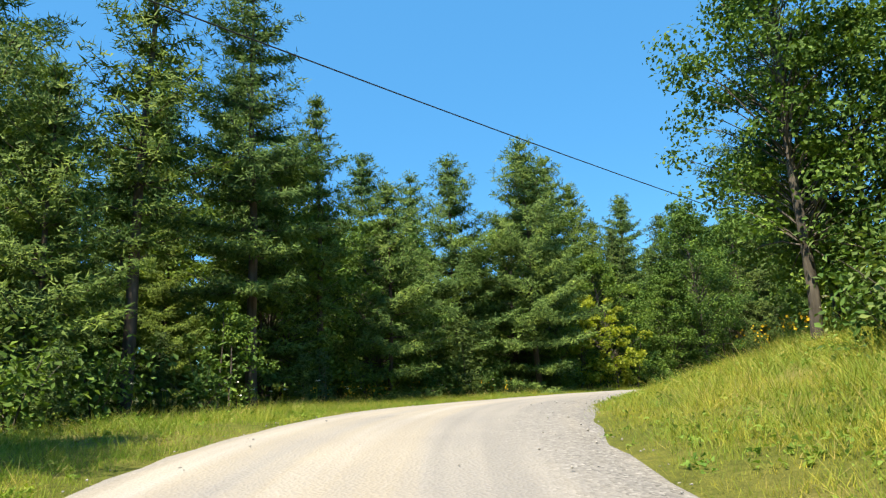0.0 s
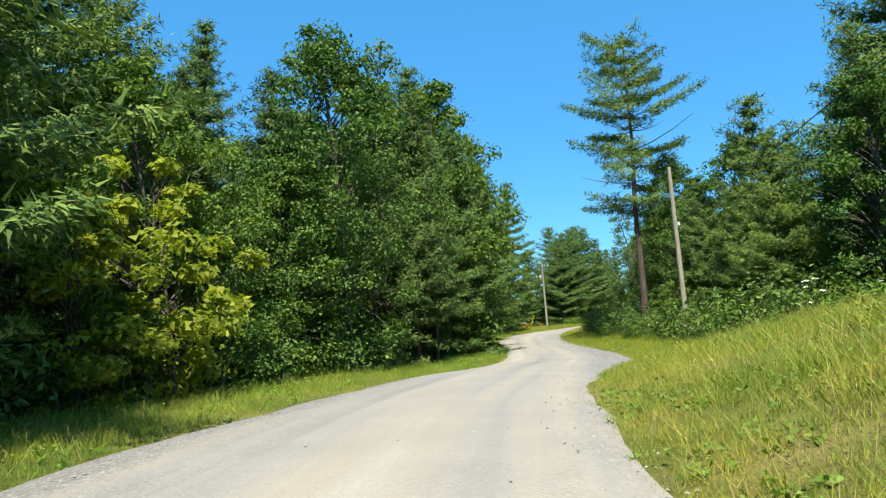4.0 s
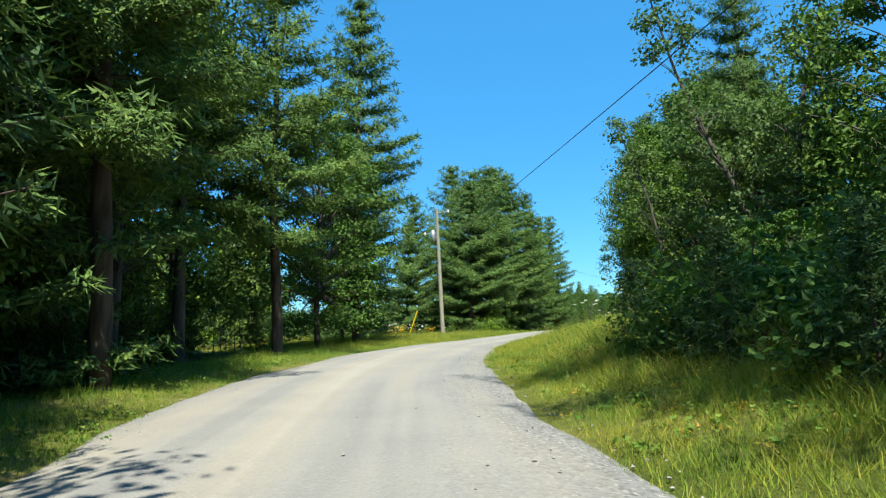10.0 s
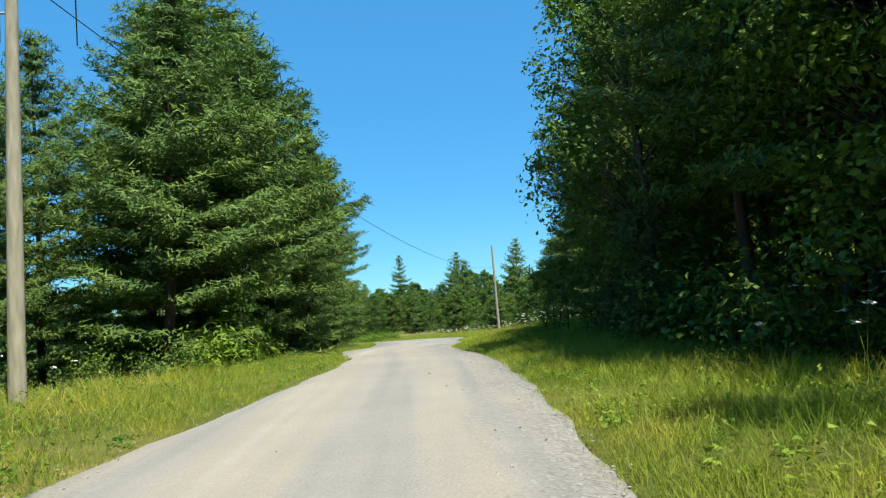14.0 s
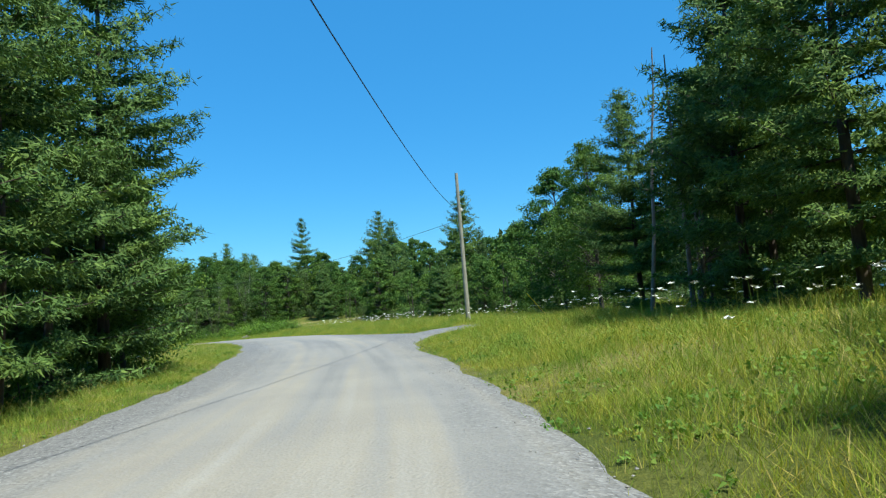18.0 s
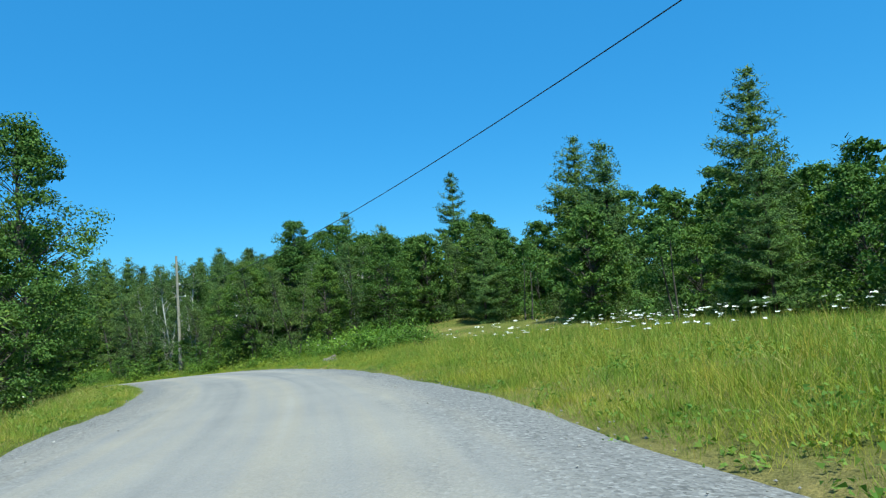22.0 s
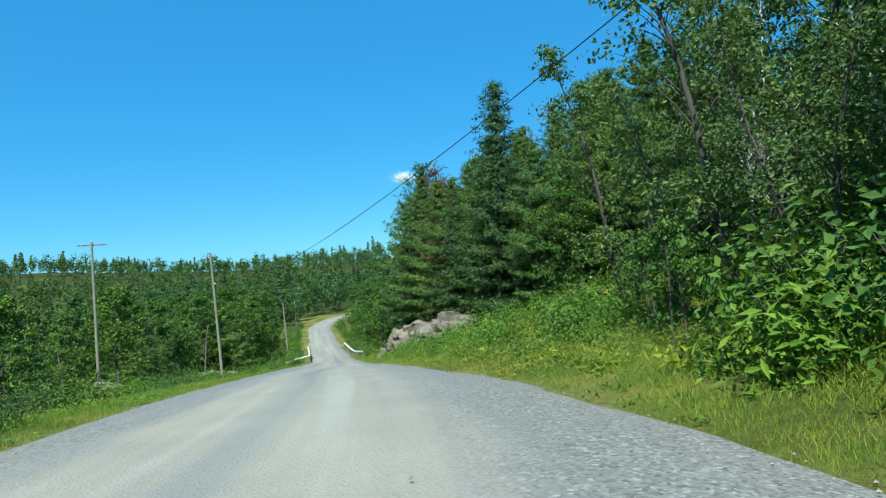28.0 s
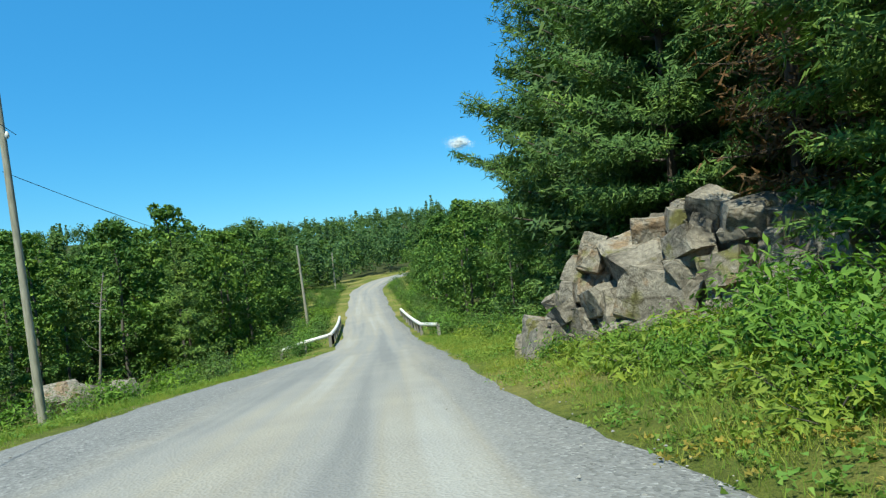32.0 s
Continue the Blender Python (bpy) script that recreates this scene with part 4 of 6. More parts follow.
stand([("spruce_a", 186.5, 213, 13.4), ("spruce_b", 190, 242, 12.6), ("rusty", 189, 232, 11.3), ("pine_b", 187.3, 226.5, 8.6), ("pine_a", 201, 230, 14.5), ("pine_a", 194.5, 217.4, 13.2),
       ("pine_c", 191.5, 208, 12.8), ("pine_b", 190.5, 222, 11.5), ("pine_b", 189.9, 247.3, 9.4), ("pine_b", 199, 222, 14.3), ("pine_c", 189.5, 199, 12.0), ("pine_c", 193, 205, 12.5),
       ("maple_b", 188.5, 205.5, 7.0), ("pine_b", 188.5, 236.5, 9.0), ("pine_b", 190.5, 215.8, 11), ("pine_b", 188.2, 219.5, 9.5), ("pine_a", 193.5, 211.5, 13.5), ("pine_b", 187.6, 209.2, 8.5), ("pine_b", 190, 203.5, 11.5), ("pine_a", 195, 206, 14), ("spruce_b", 187.2, 223.2, 6.5), ("pine_b", 192.5, 226, 12.5), ("pine_b", 196, 229.5, 13.5), ("pine_a", 193.5, 236, 11.5), ("pine_b", 197.5, 216, 15)], "wood above the rocks")
stand([("maple_b", 147.6, 145.5, 6.5), ("maple_b", 154.4, 155.8, 9.0), ("maple_b", 151.5, 158, 8.5), ("pine_d", 146.5, 147, 7.5), ("spruce_a", 152, 168, 8.0), ("maple_b", 146, 150, 6.5), ("pine_b", 139, 141, 8.0), ("pine_b", 141.2, 137.4, 12.5), ("pine_b", 138.8, 136.4, 15.0), ("maple_a", 160.0, 181.5, 7.6), ("maple_b", 157.5, 186, 5.0)], "trees down the slope")

# woods: side, metres along from and to, distance beyond the edge from and to, spacing, kinds, heights
WOODS = [
    (-1, -14, 4, 20, 30, 4.6, "far_pine pine_d far_maple", 8, 10, "wood by the first bend"),
    (-1, 13, 36, 6, 14, 3.6, "pine_b pine_d maple_b pine_b", 8, 11, "wood by the first bend"),
    (-1, 36, 56, 5, 13, 3.6, "maple_b sapling spruce_b", 5, 9, "wood by the first bend"),
    (-1, -14, 56, 13, 40, 4.8, "far_pine far_pine far_maple far_spruce", 10, 13, "wood by the first bend"),
    (1, -4, 9, 7.0, 18, 4.0, "maple_c maple_a pine_c", 11, 14, "trees by the first bank"),
    (1, 12, 48, 14, 19, 4.0, "maple_b pine_d far_maple", 6, 8, "trees above the first bank"),
    (1, 8, 50, 19, 42, 5.0, "far_pine far_maple far_pine far_poplar", 8, 11, "trees above the first bank"),
    (-1, 52, 72, 3.6, 12, 3.3, "spruce_a pine_c maple_c spruce_a pine_a", 11, 15, "wood along the straight"),
    (-1, 72, 106, 4.2, 12, 3.5, "pine_b maple_b pine_a spruce_a pine_c maple_c", 13, 18, "wood along the straight"),
    (-1, 56, 108, 12, 34, 4.2, "far_pine far_pine far_maple", 11, 15, "wood along the straight"),
    (-1, 20, 114, 34, 66, 5.5, "far_pine far_maple far_maple", 9, 12, "wood along the straight"),
    (1, 58, 73, 6.0, 12, 3.6, "pine_b maple_b pine_d sapling", 6, 10, "wood below the poles"),
    (1, 73, 86, 9.0, 13, 3.6, "maple_b pine_d sapling", 5, 7.5, "wood below the poles"),
    (1, 52, 104, 12, 36, 5.0, "far_pine far_maple far_pine far_poplar", 8, 11, "wood below the poles"),
    (1, 123, 127, 5.6, 13, 3.2, "maple_c pine_c maple_c pine_c pine_thin", 12, 16, "dark wood on the inner bend"),
    (1, 126, 138, 4.6, 12, 3.2, "maple_c pine_c maple_c pine_b", 12, 16, "dark wood on the inner bend"),
    (1, 112, 146, 12, 34, 4.8, "far_pine far_maple far_pine", 9, 13, "dark wood on the inner bend"),
    (-1, 165, 240, 18, 64, 6.0, "far_poplar far_maple far_spruce far_pine", 9, 12, "trees down the slope"),
    (1, 146, 178, 18, 44, 4.4, "far_maple far_pine maple_b", 8, 12, "trees behind the meadow"),
    (1, 198, 238, 17, 32, 3.6, "maple_b pine_d maple_b sapling", 5.0, 7.5, "trees behind the meadow"),
    (1, 176, 238, 32, 44, 3.6, "maple_b far_maple pine_d far_spruce far_maple", 8.0, 11.0, "trees behind the meadow"),
    (1, 178, 236, 44, 62, 5.2, "far_pine far_maple far_spruce", 9, 12, "trees behind the meadow"),
    (1, 234, 264, 3.6, 30, 3.3, "birch poplar maple_b maple_b poplar", 5.8, 7.9, "birch grove"),
    (1, 268, 300, 14, 45, 3.8, "pine_b spruce_b pine_d pine_a", 8, 12, "wood above the rocks"),
    (1, 300, 345, 11, 45, 4.6, "pine_b spruce_b far_pine far_maple", 6, 9, "wood above the rocks"),
    (-1, 238, 300, 13, 60, 5.2, "far_maple far_poplar far_maple far_maple", 4.5, 11.5, "trees of the wet valley"),
    (-1, 300, 345, 16, 60, 5.0, "far_maple far_poplar far_maple far_maple far_pine", 4.5, 12.5, "trees of the wet valley"),
    (-1, 345, 430, 9, 60, 5.5, "far_maple far_poplar far_maple far_pine", 7, 11, "trees of the wet valley"),
    (-1, 352, 400, 8, 40, 3.8, "far_maple far_pine far_maple", 9, 12, "trees beyond the bridge"),
    (1, 345, 430, 5, 45, 5.0, "far_maple far_maple far_pine", 7.5, 10.5, "trees beyond the bridge"),
]
rnd = random.Random(17)
NEAR = {"far_pine": "pine_d", "far_maple": "maple_b", "far_poplar": "poplar", "far_spruce": "spruce_b"}
SMALL = {"shrub_a": (1.1, 2.1), "shrub_b": (0.7, 1.6), "shrub_c": (1.6, 2.9), "fern": (0.45, 0.9), "sapling": (2.4, 5.5)}
DEEP = {}


def cloud(key, seed, coarse=1.0):
    """A light tree of broad blades for the back rows, one metre high."""
    r = np.random.default_rng(seed)
    if key in ("far_pine", "far_spruce"):
        n, wide = int(330 / coarse**2), 0.26 if key == "far_pine" else 0.20
        u = r.uniform(0.05, 1, n) ** 0.8
        az, rad = r.uniform(0, 6.283, n), wide * (1 - u) * (0.75 + 0.25 * np.sin(u * 55)) * np.sqrt(r.uniform(0.25, 1, n)) + 0.008
        p = np.column_stack([rad * np.cos(az), rad * np.sin(az), u])
        out = np.column_stack([np.cos(az), np.sin(az), np.full(n, 0.1)])
        nor = unit(out * 0.5 + (0, 0, 0.6) + r.normal(0, 0.4, (n, 3)))
        d = unit(np.cross(nor, np.cross(out + r.normal(0, 0.5, (n, 3)), nor)))
        k, long = coarse * r.uniform(0.03, 0.055, (n, 1)), 0.42
    else:
        n, wide = int(380 / coarse**2), 0.30 if key == "far_maple" else 0.19
        lump = unit(r.normal(size=(16, 3))) * r.uniform(0.5, 0.85, (16, 1))
        g = unit(r.normal(size=(n, 3)))
        p = (lump[r.integers(0, 16, n)] + g * 0.34) * (wide, wide, 0.42) + (0, 0, 0.53)
        nor = unit(g + (0, 0, 0.6) + r.normal(0, 0.4, (n, 3)))
        d = unit(np.cross(nor, r.normal(size=(n, 3))))
        k, long = coarse * r.uniform(0.018, 0.034, (n, 1)), 0.85
    s = np.cross(nor, d)
    return np.stack([p - d * k, p + s * k * long, p + d * k, p - s * k * long], 1)


CLOUDS = {key: [cloud(key, 70 + i) for i in range(3)] for key in ("far_pine", "far_spruce", "far_maple", "far_poplar")}
HILL_CLOUDS = {key: [cloud(key, 80 + i, 1.5) for i in range(3)] for key in CLOUDS}
CLOUD_LEAVES = {"far_pine": PINE, "far_spruce": SPRUCE, "far_maple": SHADEDFARLEAF, "far_poplar": SHADEDFARLEAF}


def deep(key, x, y, z, height, group):
    c = (HILL_CLOUDS if group == "hills" else CLOUDS)[key][rnd.randrange(3)]
    a = rnd.uniform(0, 6.283)
    turn = np.array([[math.cos(a), -math.sin(a), 0], [math.sin(a), math.cos(a), 0], [0, 0, 1]])
    DEEP.setdefault((group, key), []).append((c * height) @ turn.T + (x, y, z - 0.05))


def join_deep():
    for (group, key), blocks in DEEP.items():
        v = np.concatenate(blocks).reshape(-1, 3)
        me = mesh_of("far_trees", v, np.arange(len(v)).reshape(-1, 4), CLOUD_LEAVES[key])
        tagged(new("far_trees", me), "trees deep in the " + ("needle" if key in ("far_pine", "far_spruce") else "broadleaf") + " wood", "trees", kind="stuff")


def scatter(side, s0, s1, d0, d1, gap, kinds, lo, hi, group, keep=0.5, back=99):
    names = kinds.split()
    s = s0
    while s < s1:
        d = d0
        while d < d1:
            ss, dd = s + rnd.uniform(-0.42, 0.42) * gap, max(d + rnd.uniform(-0.42, 0.42) * gap, d0)
            i = int(np.clip(np.searchsorted(LINE_S, ss), 0, len(LINE) - 1))
            w = RIGHT_W[i] if side > 0 else LEFT_W[i]
            x, y = LINE[i, :2] + LINE_R[i] * side * (w + dd)
            _, off, _, j = near_road([x], [y])
            clear = abs(off[0]) - (RIGHT_W[j[0]] if off[0] > 0 else LEFT_W[j[0]])
            if clear > d0 - 0.7 and all((x - a) ** 2 + (y - b) ** 2 > (gap * keep) ** 2 for a, b in TAKEN):
                TAKEN.append((x, y))
                key, tall = rnd.choice(names), rnd.uniform(lo, hi)
                if group == "trees of the wet valley":
                    tall *= 1 + 0.35 * float(wobble(x, y, 7.0))
                if clear < 14 and s < 300:
                    key = NEAR.get(key, key)
                if key in SMALL:
                    tall = min(max(tall, SMALL[key][0]), SMALL[key][1])
                if clear > back and key in CLOUDS:
                    deep(key, x, y, on_ground(x, y), tall, group)
                else:
                    plant(key, x, y, tall, group)
            d += gap
        s += gap



for row in WOODS:
    scatter(*row, back=46 if row[0] > 0 and 170 < row[1] < 230 else 36 if row[0] < 0 and row[1] > 230 else 18)

stand([("pine_a", 11, 52, 16.2), ("pine_a", 8.2, 48.6, 17.0), ("pine_thin", 15.3, 56, 15.5), ("pine_b", 7.0, 45.2, 15.5), ("yellow", 8.6, 41.6, 4.6)], "wood by the first bend")
# tall trees, partly out of view, added to shade the verge and road
stand([("pine_c", 96.5, 87.6, 20), ("pine_c", 101.5, 88.6, 19.5), ("pine_thin", 90.8, 84.4, 18.5), ("pine_c", 106.5, 90.0, 18), ("pine_c", 87.0, 79.5, 19), ("pine_c", 83.5, 77.5, 17.5), ("pine_c", 90.0, 80.5, 19), ("pine_c", 70.0, 72.6, 16.5), ("maple_c", 81.5, 82.4, 13.5), ("pine_c", 84.6, 82.0, 17)], "dark wood on the inner bend")
stand([("maple_c", 152.5, 152.5, 13.5)], "trees down the slope")
stand([("maple_a", 176.6, 157.4, 11.0), ("maple_a", 178.7, 155.0, 10.5)], "birch grove")
stand([("pine_b", 190.4, 243, 10), ("pine_b", 192, 246, 12), ("pine_a", 196, 240, 13), ("pine_a", 198, 245, 14), ("pine_a", 195, 250, 12), ("maple_b", 191.4, 240.5, 5.0),
       ("maple_b", 194, 238, 6.5), ("pine_b", 194.5, 243, 11.5), ("pine_b", 192, 236.5, 10.0), ("pine_b", 197, 235, 12.5)], "wood above the rocks")

# the wood goes on behind the outer bend
for k in range(90):
    y = rnd.uniform(94, 140)
    x = rnd.uniform(36, 60 + 0.42 * (y - 81))
    if near_road([x], [y])[1][0] < -14 and all((x - a) ** 2 + (y - b) ** 2 > 9 for a, b in TAKEN):
        TAKEN.append((x, y))
        plant(rnd.choice(("far_pine", "far_maple", "far_pine", "far_spruce")), x, y, rnd.uniform(9, 13), "wood along the straight")

# woods on the rise where the road bends away beyond the bridge
for k in range(520):
    x, y = rnd.uniform(140, 320), rnd.uniform(338, 480)
    _, off, _, j = near_road([x], [y])
    if abs(off[0]) > 8 and all((x - a) ** 2 + (y - b) ** 2 > 5 for a, b in TAKEN):
        deep(rnd.choice(("far_maple", "far_maple", "far_pine", "far_spruce")), x, y, on_ground(x, y), rnd.uniform(5, 13), "trees beyond the bridge")

# hills with woods all over, beyond the valley and round the open land
for k in range(3000):
    a, r = rnd.uniform(0.1, 2.9), 60 + 440 * math.sqrt(rnd.uniform(0, 1))
    x, y = 175 + r * math.cos(a), 255 + r * math.sin(a)
    _, off, _, j = near_road([x], [y])
    if abs(off[0]) > 62:
        deep(rnd.choice(("far_maple", "far_maple", "far_maple", "far_pine", "far_poplar")), x, y, on_ground(x, y), rnd.uniform(7, 12) * (1 + 0.5 * float(wobble(x, y, 22.0))), "hills")
for k in range(150):
    x, y = rnd.uniform(30, 110), rnd.uniform(128, 175)
    if near_road([x], [y])[1][0] < -34:
        deep(rnd.choice(("far_maple", "far_spruce")), x, y, on_ground(x, y), rnd.uniform(5, 8), "hills")
join_deep()

# undergrowth along the edges of the woods
for row in (
    (-1, -12, 34, 4.2, 7.5, 2.0, "shrub_a fir_small sapling shrub_a", 1.6, 4.0, "undergrowth"),
    (-1, 34, 58, 3.4, 7, 2.0, "shrub_a sapling yellow shrub_c fir_small", 1.6, 4.2, "undergrowth"),
    (-1, 56, 108, 4.0, 9, 2.0, "shrub_a fir_small sapling fir_small", 0.8, 3.0, "undergrowth"),
    (-1, 58, 108, 8.5, 18, 3.0, "shrub_a fir_small shrub_c", 1.4, 3.2, "undergrowth"),
    (-1, 2, 36, 8, 16, 3.0, "shrub_a fir_small shrub_c", 1.4, 3.2, "undergrowth"),
    (1, 4, 14, 4.6, 8, 2.0, "shrub_a sapling shrub_c", 1.5, 3.0, "undergrowth"),
    (1, 52, 90, 3.2, 7.5, 1.9, "shrub_a sapling shrub_b shrub_c", 1.4, 3.4, "undergrowth"),
    (1, 74, 92, 2.4, 6, 1.6, "shrub_a fir_small shrub_a shrub_b", 1.0, 2.2, "undergrowth"),
    (1, 88, 106, 7.5, 10, 2.0, "shrub_a shrub_c sapling", 1.4, 3.0, "undergrowth"),
    (1, 124, 142, 3.6, 7.5, 2.1, "shrub_a fir_small sapling", 1.2, 3.4, "undergrowth"),
    (1, 116, 126, 4.6, 10, 2.0, "shrub_a fir_small sapling", 0.9, 2.4, "undergrowth"),
    (-1, 132, 168, 3.2, 6, 2.3, "shrub_a shrub_b sapling", 0.8, 2.0, "undergrowth"),
    (-1, 190, 240, 5.5, 10, 2.6, "shrub_c shrub_a sapling", 1.4, 3.0, "undergrowth"),
    (1, 222, 240, 3.5, 8, 1.5, "shrub_b shrub_b shrub_a", 1.0, 1.9, "undergrowth"),
    (1, 238, 264, 2.6, 6.5, 1.8, "shrub_a sapling sapling", 1.2, 3.0, "undergrowth"),
    (1, 264, 300, 2.4, 12, 1.8, "shrub_a shrub_b shrub_b fern", 0.7, 1.5, "undergrowth"),
    (1, 232, 247, 1.6, 3.6, 1.5, "shrub_b shrub_b fern", 0.8, 1.25, "undergrowth"),
    (1, 247, 263, 1.7, 3.2, 1.6, "shrub_a shrub_b fern", 0.8, 1.5, "undergrowth"),
    (1, 262, 312, 1.0, 2.6, 1.5, "fern fern shrub_b", 0.4, 0.8, "undergrowth"),
    (1, 300, 322, 1.3, 2.6, 1.1, "fern fern shrub_b", 0.35, 0.8, "undergrowth"),
    (1, 320, 342, 2.0, 6, 1.7, "shrub_b shrub_a fern", 0.6, 1.5, "undergrowth"),
    (-1, 262, 330, 5.0, 12, 2.4, "shrub_a shrub_b shrub_c", 0.9, 2.2, "undergrowth"),
    (1, 150, 222, 29, 34, 2.4, "shrub_a shrub_c sapling", 1.2, 3.4, "undergrowth"),
    (1, 342, 420, 1.6, 6, 2.2, "shrub_a shrub_c shrub_b", 1.0, 2.2, "undergrowth"),
    (-1, 328, 420, 2.0, 8, 2.2, "shrub_a shrub_c shrub_b", 0.8, 2.0, "undergrowth"),
):
    scatter(*row, keep=0.42)

# low brush under the trees at the back of the meadow
scatter(1, 182, 236, 18, 27, 2.2, "shrub_c shrub_a shrub_c", 1.4, 2.4, "trees behind the meadow")

# ---- poles and wires ----
def utility_pole(x, y, height, lean=(0, 0), label="weathered grey wooden utility pole at the roadside", arm=False):
    z = on_ground(x, y)
    ob = thing("utility_pole", pose(x, y, z, lean[0], lean[1], 0), label, "utility pole", "roadside poles")
    t = Tubes()
    zs = np.linspace(-0.5, height, 9)
    t.add(np.column_stack([0 * zs, 0 * zs, zs]), 0.155 - 0.055 * np.clip(zs / height, 0, 1), 14)
    t.add([(0, 0, height), (0, 0, height + 0.004)], [0.1, 0.001], 14)
    part("pole", t.mesh("pole", POLEWOOD), None, ob)
    if arm:
        bm = bmesh.new()
        bmesh.ops.create_cube(bm, size=1, matrix=Matrix.Translation((0, 0.13, height - 0.25)) @ Matrix.Diagonal((2.4, 0.1, 0.12, 1)))
        part("crossarm", bm, OLDTIMBER, ob)
    return ob, Matrix(ob.matrix_basis) @ Vector((0, 0, height))


POLES = {}
for key, x, y, top, lean, arm in (("start", -21.9, -8.1, 8.6, (0, 0), False), ("first", 39.7, 49.1, 9.8, (0, -1), False), ("second", 76.6, 97.6, 10.4, (0, -1), False),
                                  ("third", 140.6, 111.9, 10.9, (0, -2), False), ("fourth", 175.3, 170.8, 9.7, (0, 0), False), ("tee", 157.6, 238.4, 5.9, (0, 0), True),
                                  ("fifth", 168.2, 245.4, 4.75, (0, -2), False), ("sixth", 179.2, 290.5, -1.9, (0, -2), False), ("seventh", 186.2, 340.0, -2.2, (0, 0), False)):
    POLES[key] = utility_pole(x, y, top - on_ground(x, y), lean, arm=arm)


def wire(a, b, sag, name="power_line", r=0.013):
    a, b = np.array(a), np.array(b)
    t = np.linspace(0, 1, 33)[:, None]
    p = a + (b - a) * t - np.array([0, 0, 4 * sag]) * t * (1 - t)
    tb = Tubes()
    tb.add(p, np.full(33, r), 5)
    return tagged(new(name, tb.mesh(name, WIRE)), "thin black overhead line between wooden poles", "power line", "overhead lines")


def fitted(key, reach, drop, way):
    """A bracket with an insulator on a pole's side."""
    ob, top = POLES[key]
    h = (Matrix(ob.matrix_basis).inverted() @ top).z - drop
    t = Tubes()
    t.add([(0, 0, h), (way[0] * reach, way[1] * reach, h)], [0.025, 0.025], 6)
    bracket = part("bracket", t.mesh("bracket", STEEL), None, ob)
    t = Tubes()
    e = np.array([way[0] * reach, way[1] * reach, h])
    t.add([e + (0, 0, -0.12), e + (0, 0, -0.05), e + (0, 0, 0.05), e + (0, 0, 0.14)], [0.03, 0.075, 0.075, 0.03], 8)
    part("insulator", t.mesh("insulator", WHITEPAINT), None, bracket)


for key, drop in (("first", 3.3), ("third", 2.4), ("fourth", 2.6), ("fifth", 3.25)):
    fitted(key, 0.2, drop, (0.87, -0.5))
fitted("fourth", 0.85, 3.7, (1.0, 0.1))
fitted("second", 0.85, 0.25, (0.55, -0.83))
fitted("second", 0.95, 1.75, (-0.55, 0.83))
pole_ob, pole_top = POLES["second"]
ph = (Matrix(pole_ob.matrix_basis).inverted() @ pole_top).z
t = Tubes()
t.add([(-0.03, 0.1, ph - 0.5), (-0.03, 0.1, ph + 0.9), (-0.03, 0.1, ph + 1.0)], [0.03, 0.02, 0.05], 6)
part("lightning_rod", t.mesh("lightning_rod", STEEL), None, pole_ob)
t = Tubes()
t.add([(-0.2, 0.28, ph - 2.35), (-0.2, 0.28, ph - 2.3), (-0.2, 0.28, ph - 1.55), (-0.2, 0.28, ph - 1.5)], [0.06, 0.14, 0.14, 0.06], 12)
part("transformer", t.mesh("transformer", STEEL), None, pole_ob, "pale grey transformer can")


def guy_wire(key, foot, drop):
    ob, top = POLES[key]
    x, y = foot
    z = on_ground(x, y)
    a, b_ = np.array((x, y, z - 0.05)), np.array(top) - (0, 0, drop)
    g = thing("guy_wire", Matrix.Translation((x, y, z)), "steel guy wire with a yellow plastic guard", "guy wire")
    t = Tubes()
    t.add([a - (x, y, z), b_ - (x, y, z)], [0.008, 0.008], 5)
    part("cable", t.mesh("cable", WIRE), None, g)
    way = unit(b_ - a)
    t = Tubes()
    t.add([way * 0.15, way * 2.0], [0.035, 0.035], 8)
    part("guard", t.mesh("guard", YPLASTIC), None, g)


guy_wire("second", (75.2, 99.7), 3.0)
guy_wire("third", (142.7, 107.2), 3.0)

SPANS = [((-21.6, -7.9, 6.9), (39.47, 49.3, 6.45), 1.3), ((39.9, 49.1, 5.6), (77.7, 97.4, 8.4), 0.12), ((76.3, 98.4, 10.2), (140.7, 112.0, 8.5), 2.0),
         ((140.8, 111.8, 8.0), (175.5, 171.0, 7.1), 1.6), ((176.1, 171.0, 6.0), (168.3, 245.3, 1.5), 1.8)]
for a, b, sag in SPANS:
    wire(a, b, sag)
for a, b, sag in (("fifth", "sixth", 0.6), ("sixth", "seventh", 0.5)):
    wire(POLES[a][1] - Vector((0, 0, 4.5 if a == "fifth" else 2.0)), POLES[b][1] - Vector((0, 0, 2.0 if b == "sixth" else 0.6)), sag)

# ---- roadside plants ----
VERGE_L = np.array([(-20, 5), (50, 4.4), (56, 3.4), (106, 3.6), (112, 13), (126, 13), (132, 4), (164, 4.5), (172, 10), (236, 8), (250, 6), (330, 7), (345, 3)])
VERGE_R = np.array([(-20, 6), (8, 6), (14, 15), (46, 15), (54, 4.6), (84, 4.6), (88, 9), (106, 9), (112, 6), (118, 3.8), (142, 3.8), (150, 20), (172, 30), (212, 32), (222, 8), (238, 4), (262, 3.4), (268, 13), (296, 13), (304, 3.5), (345, 3)])


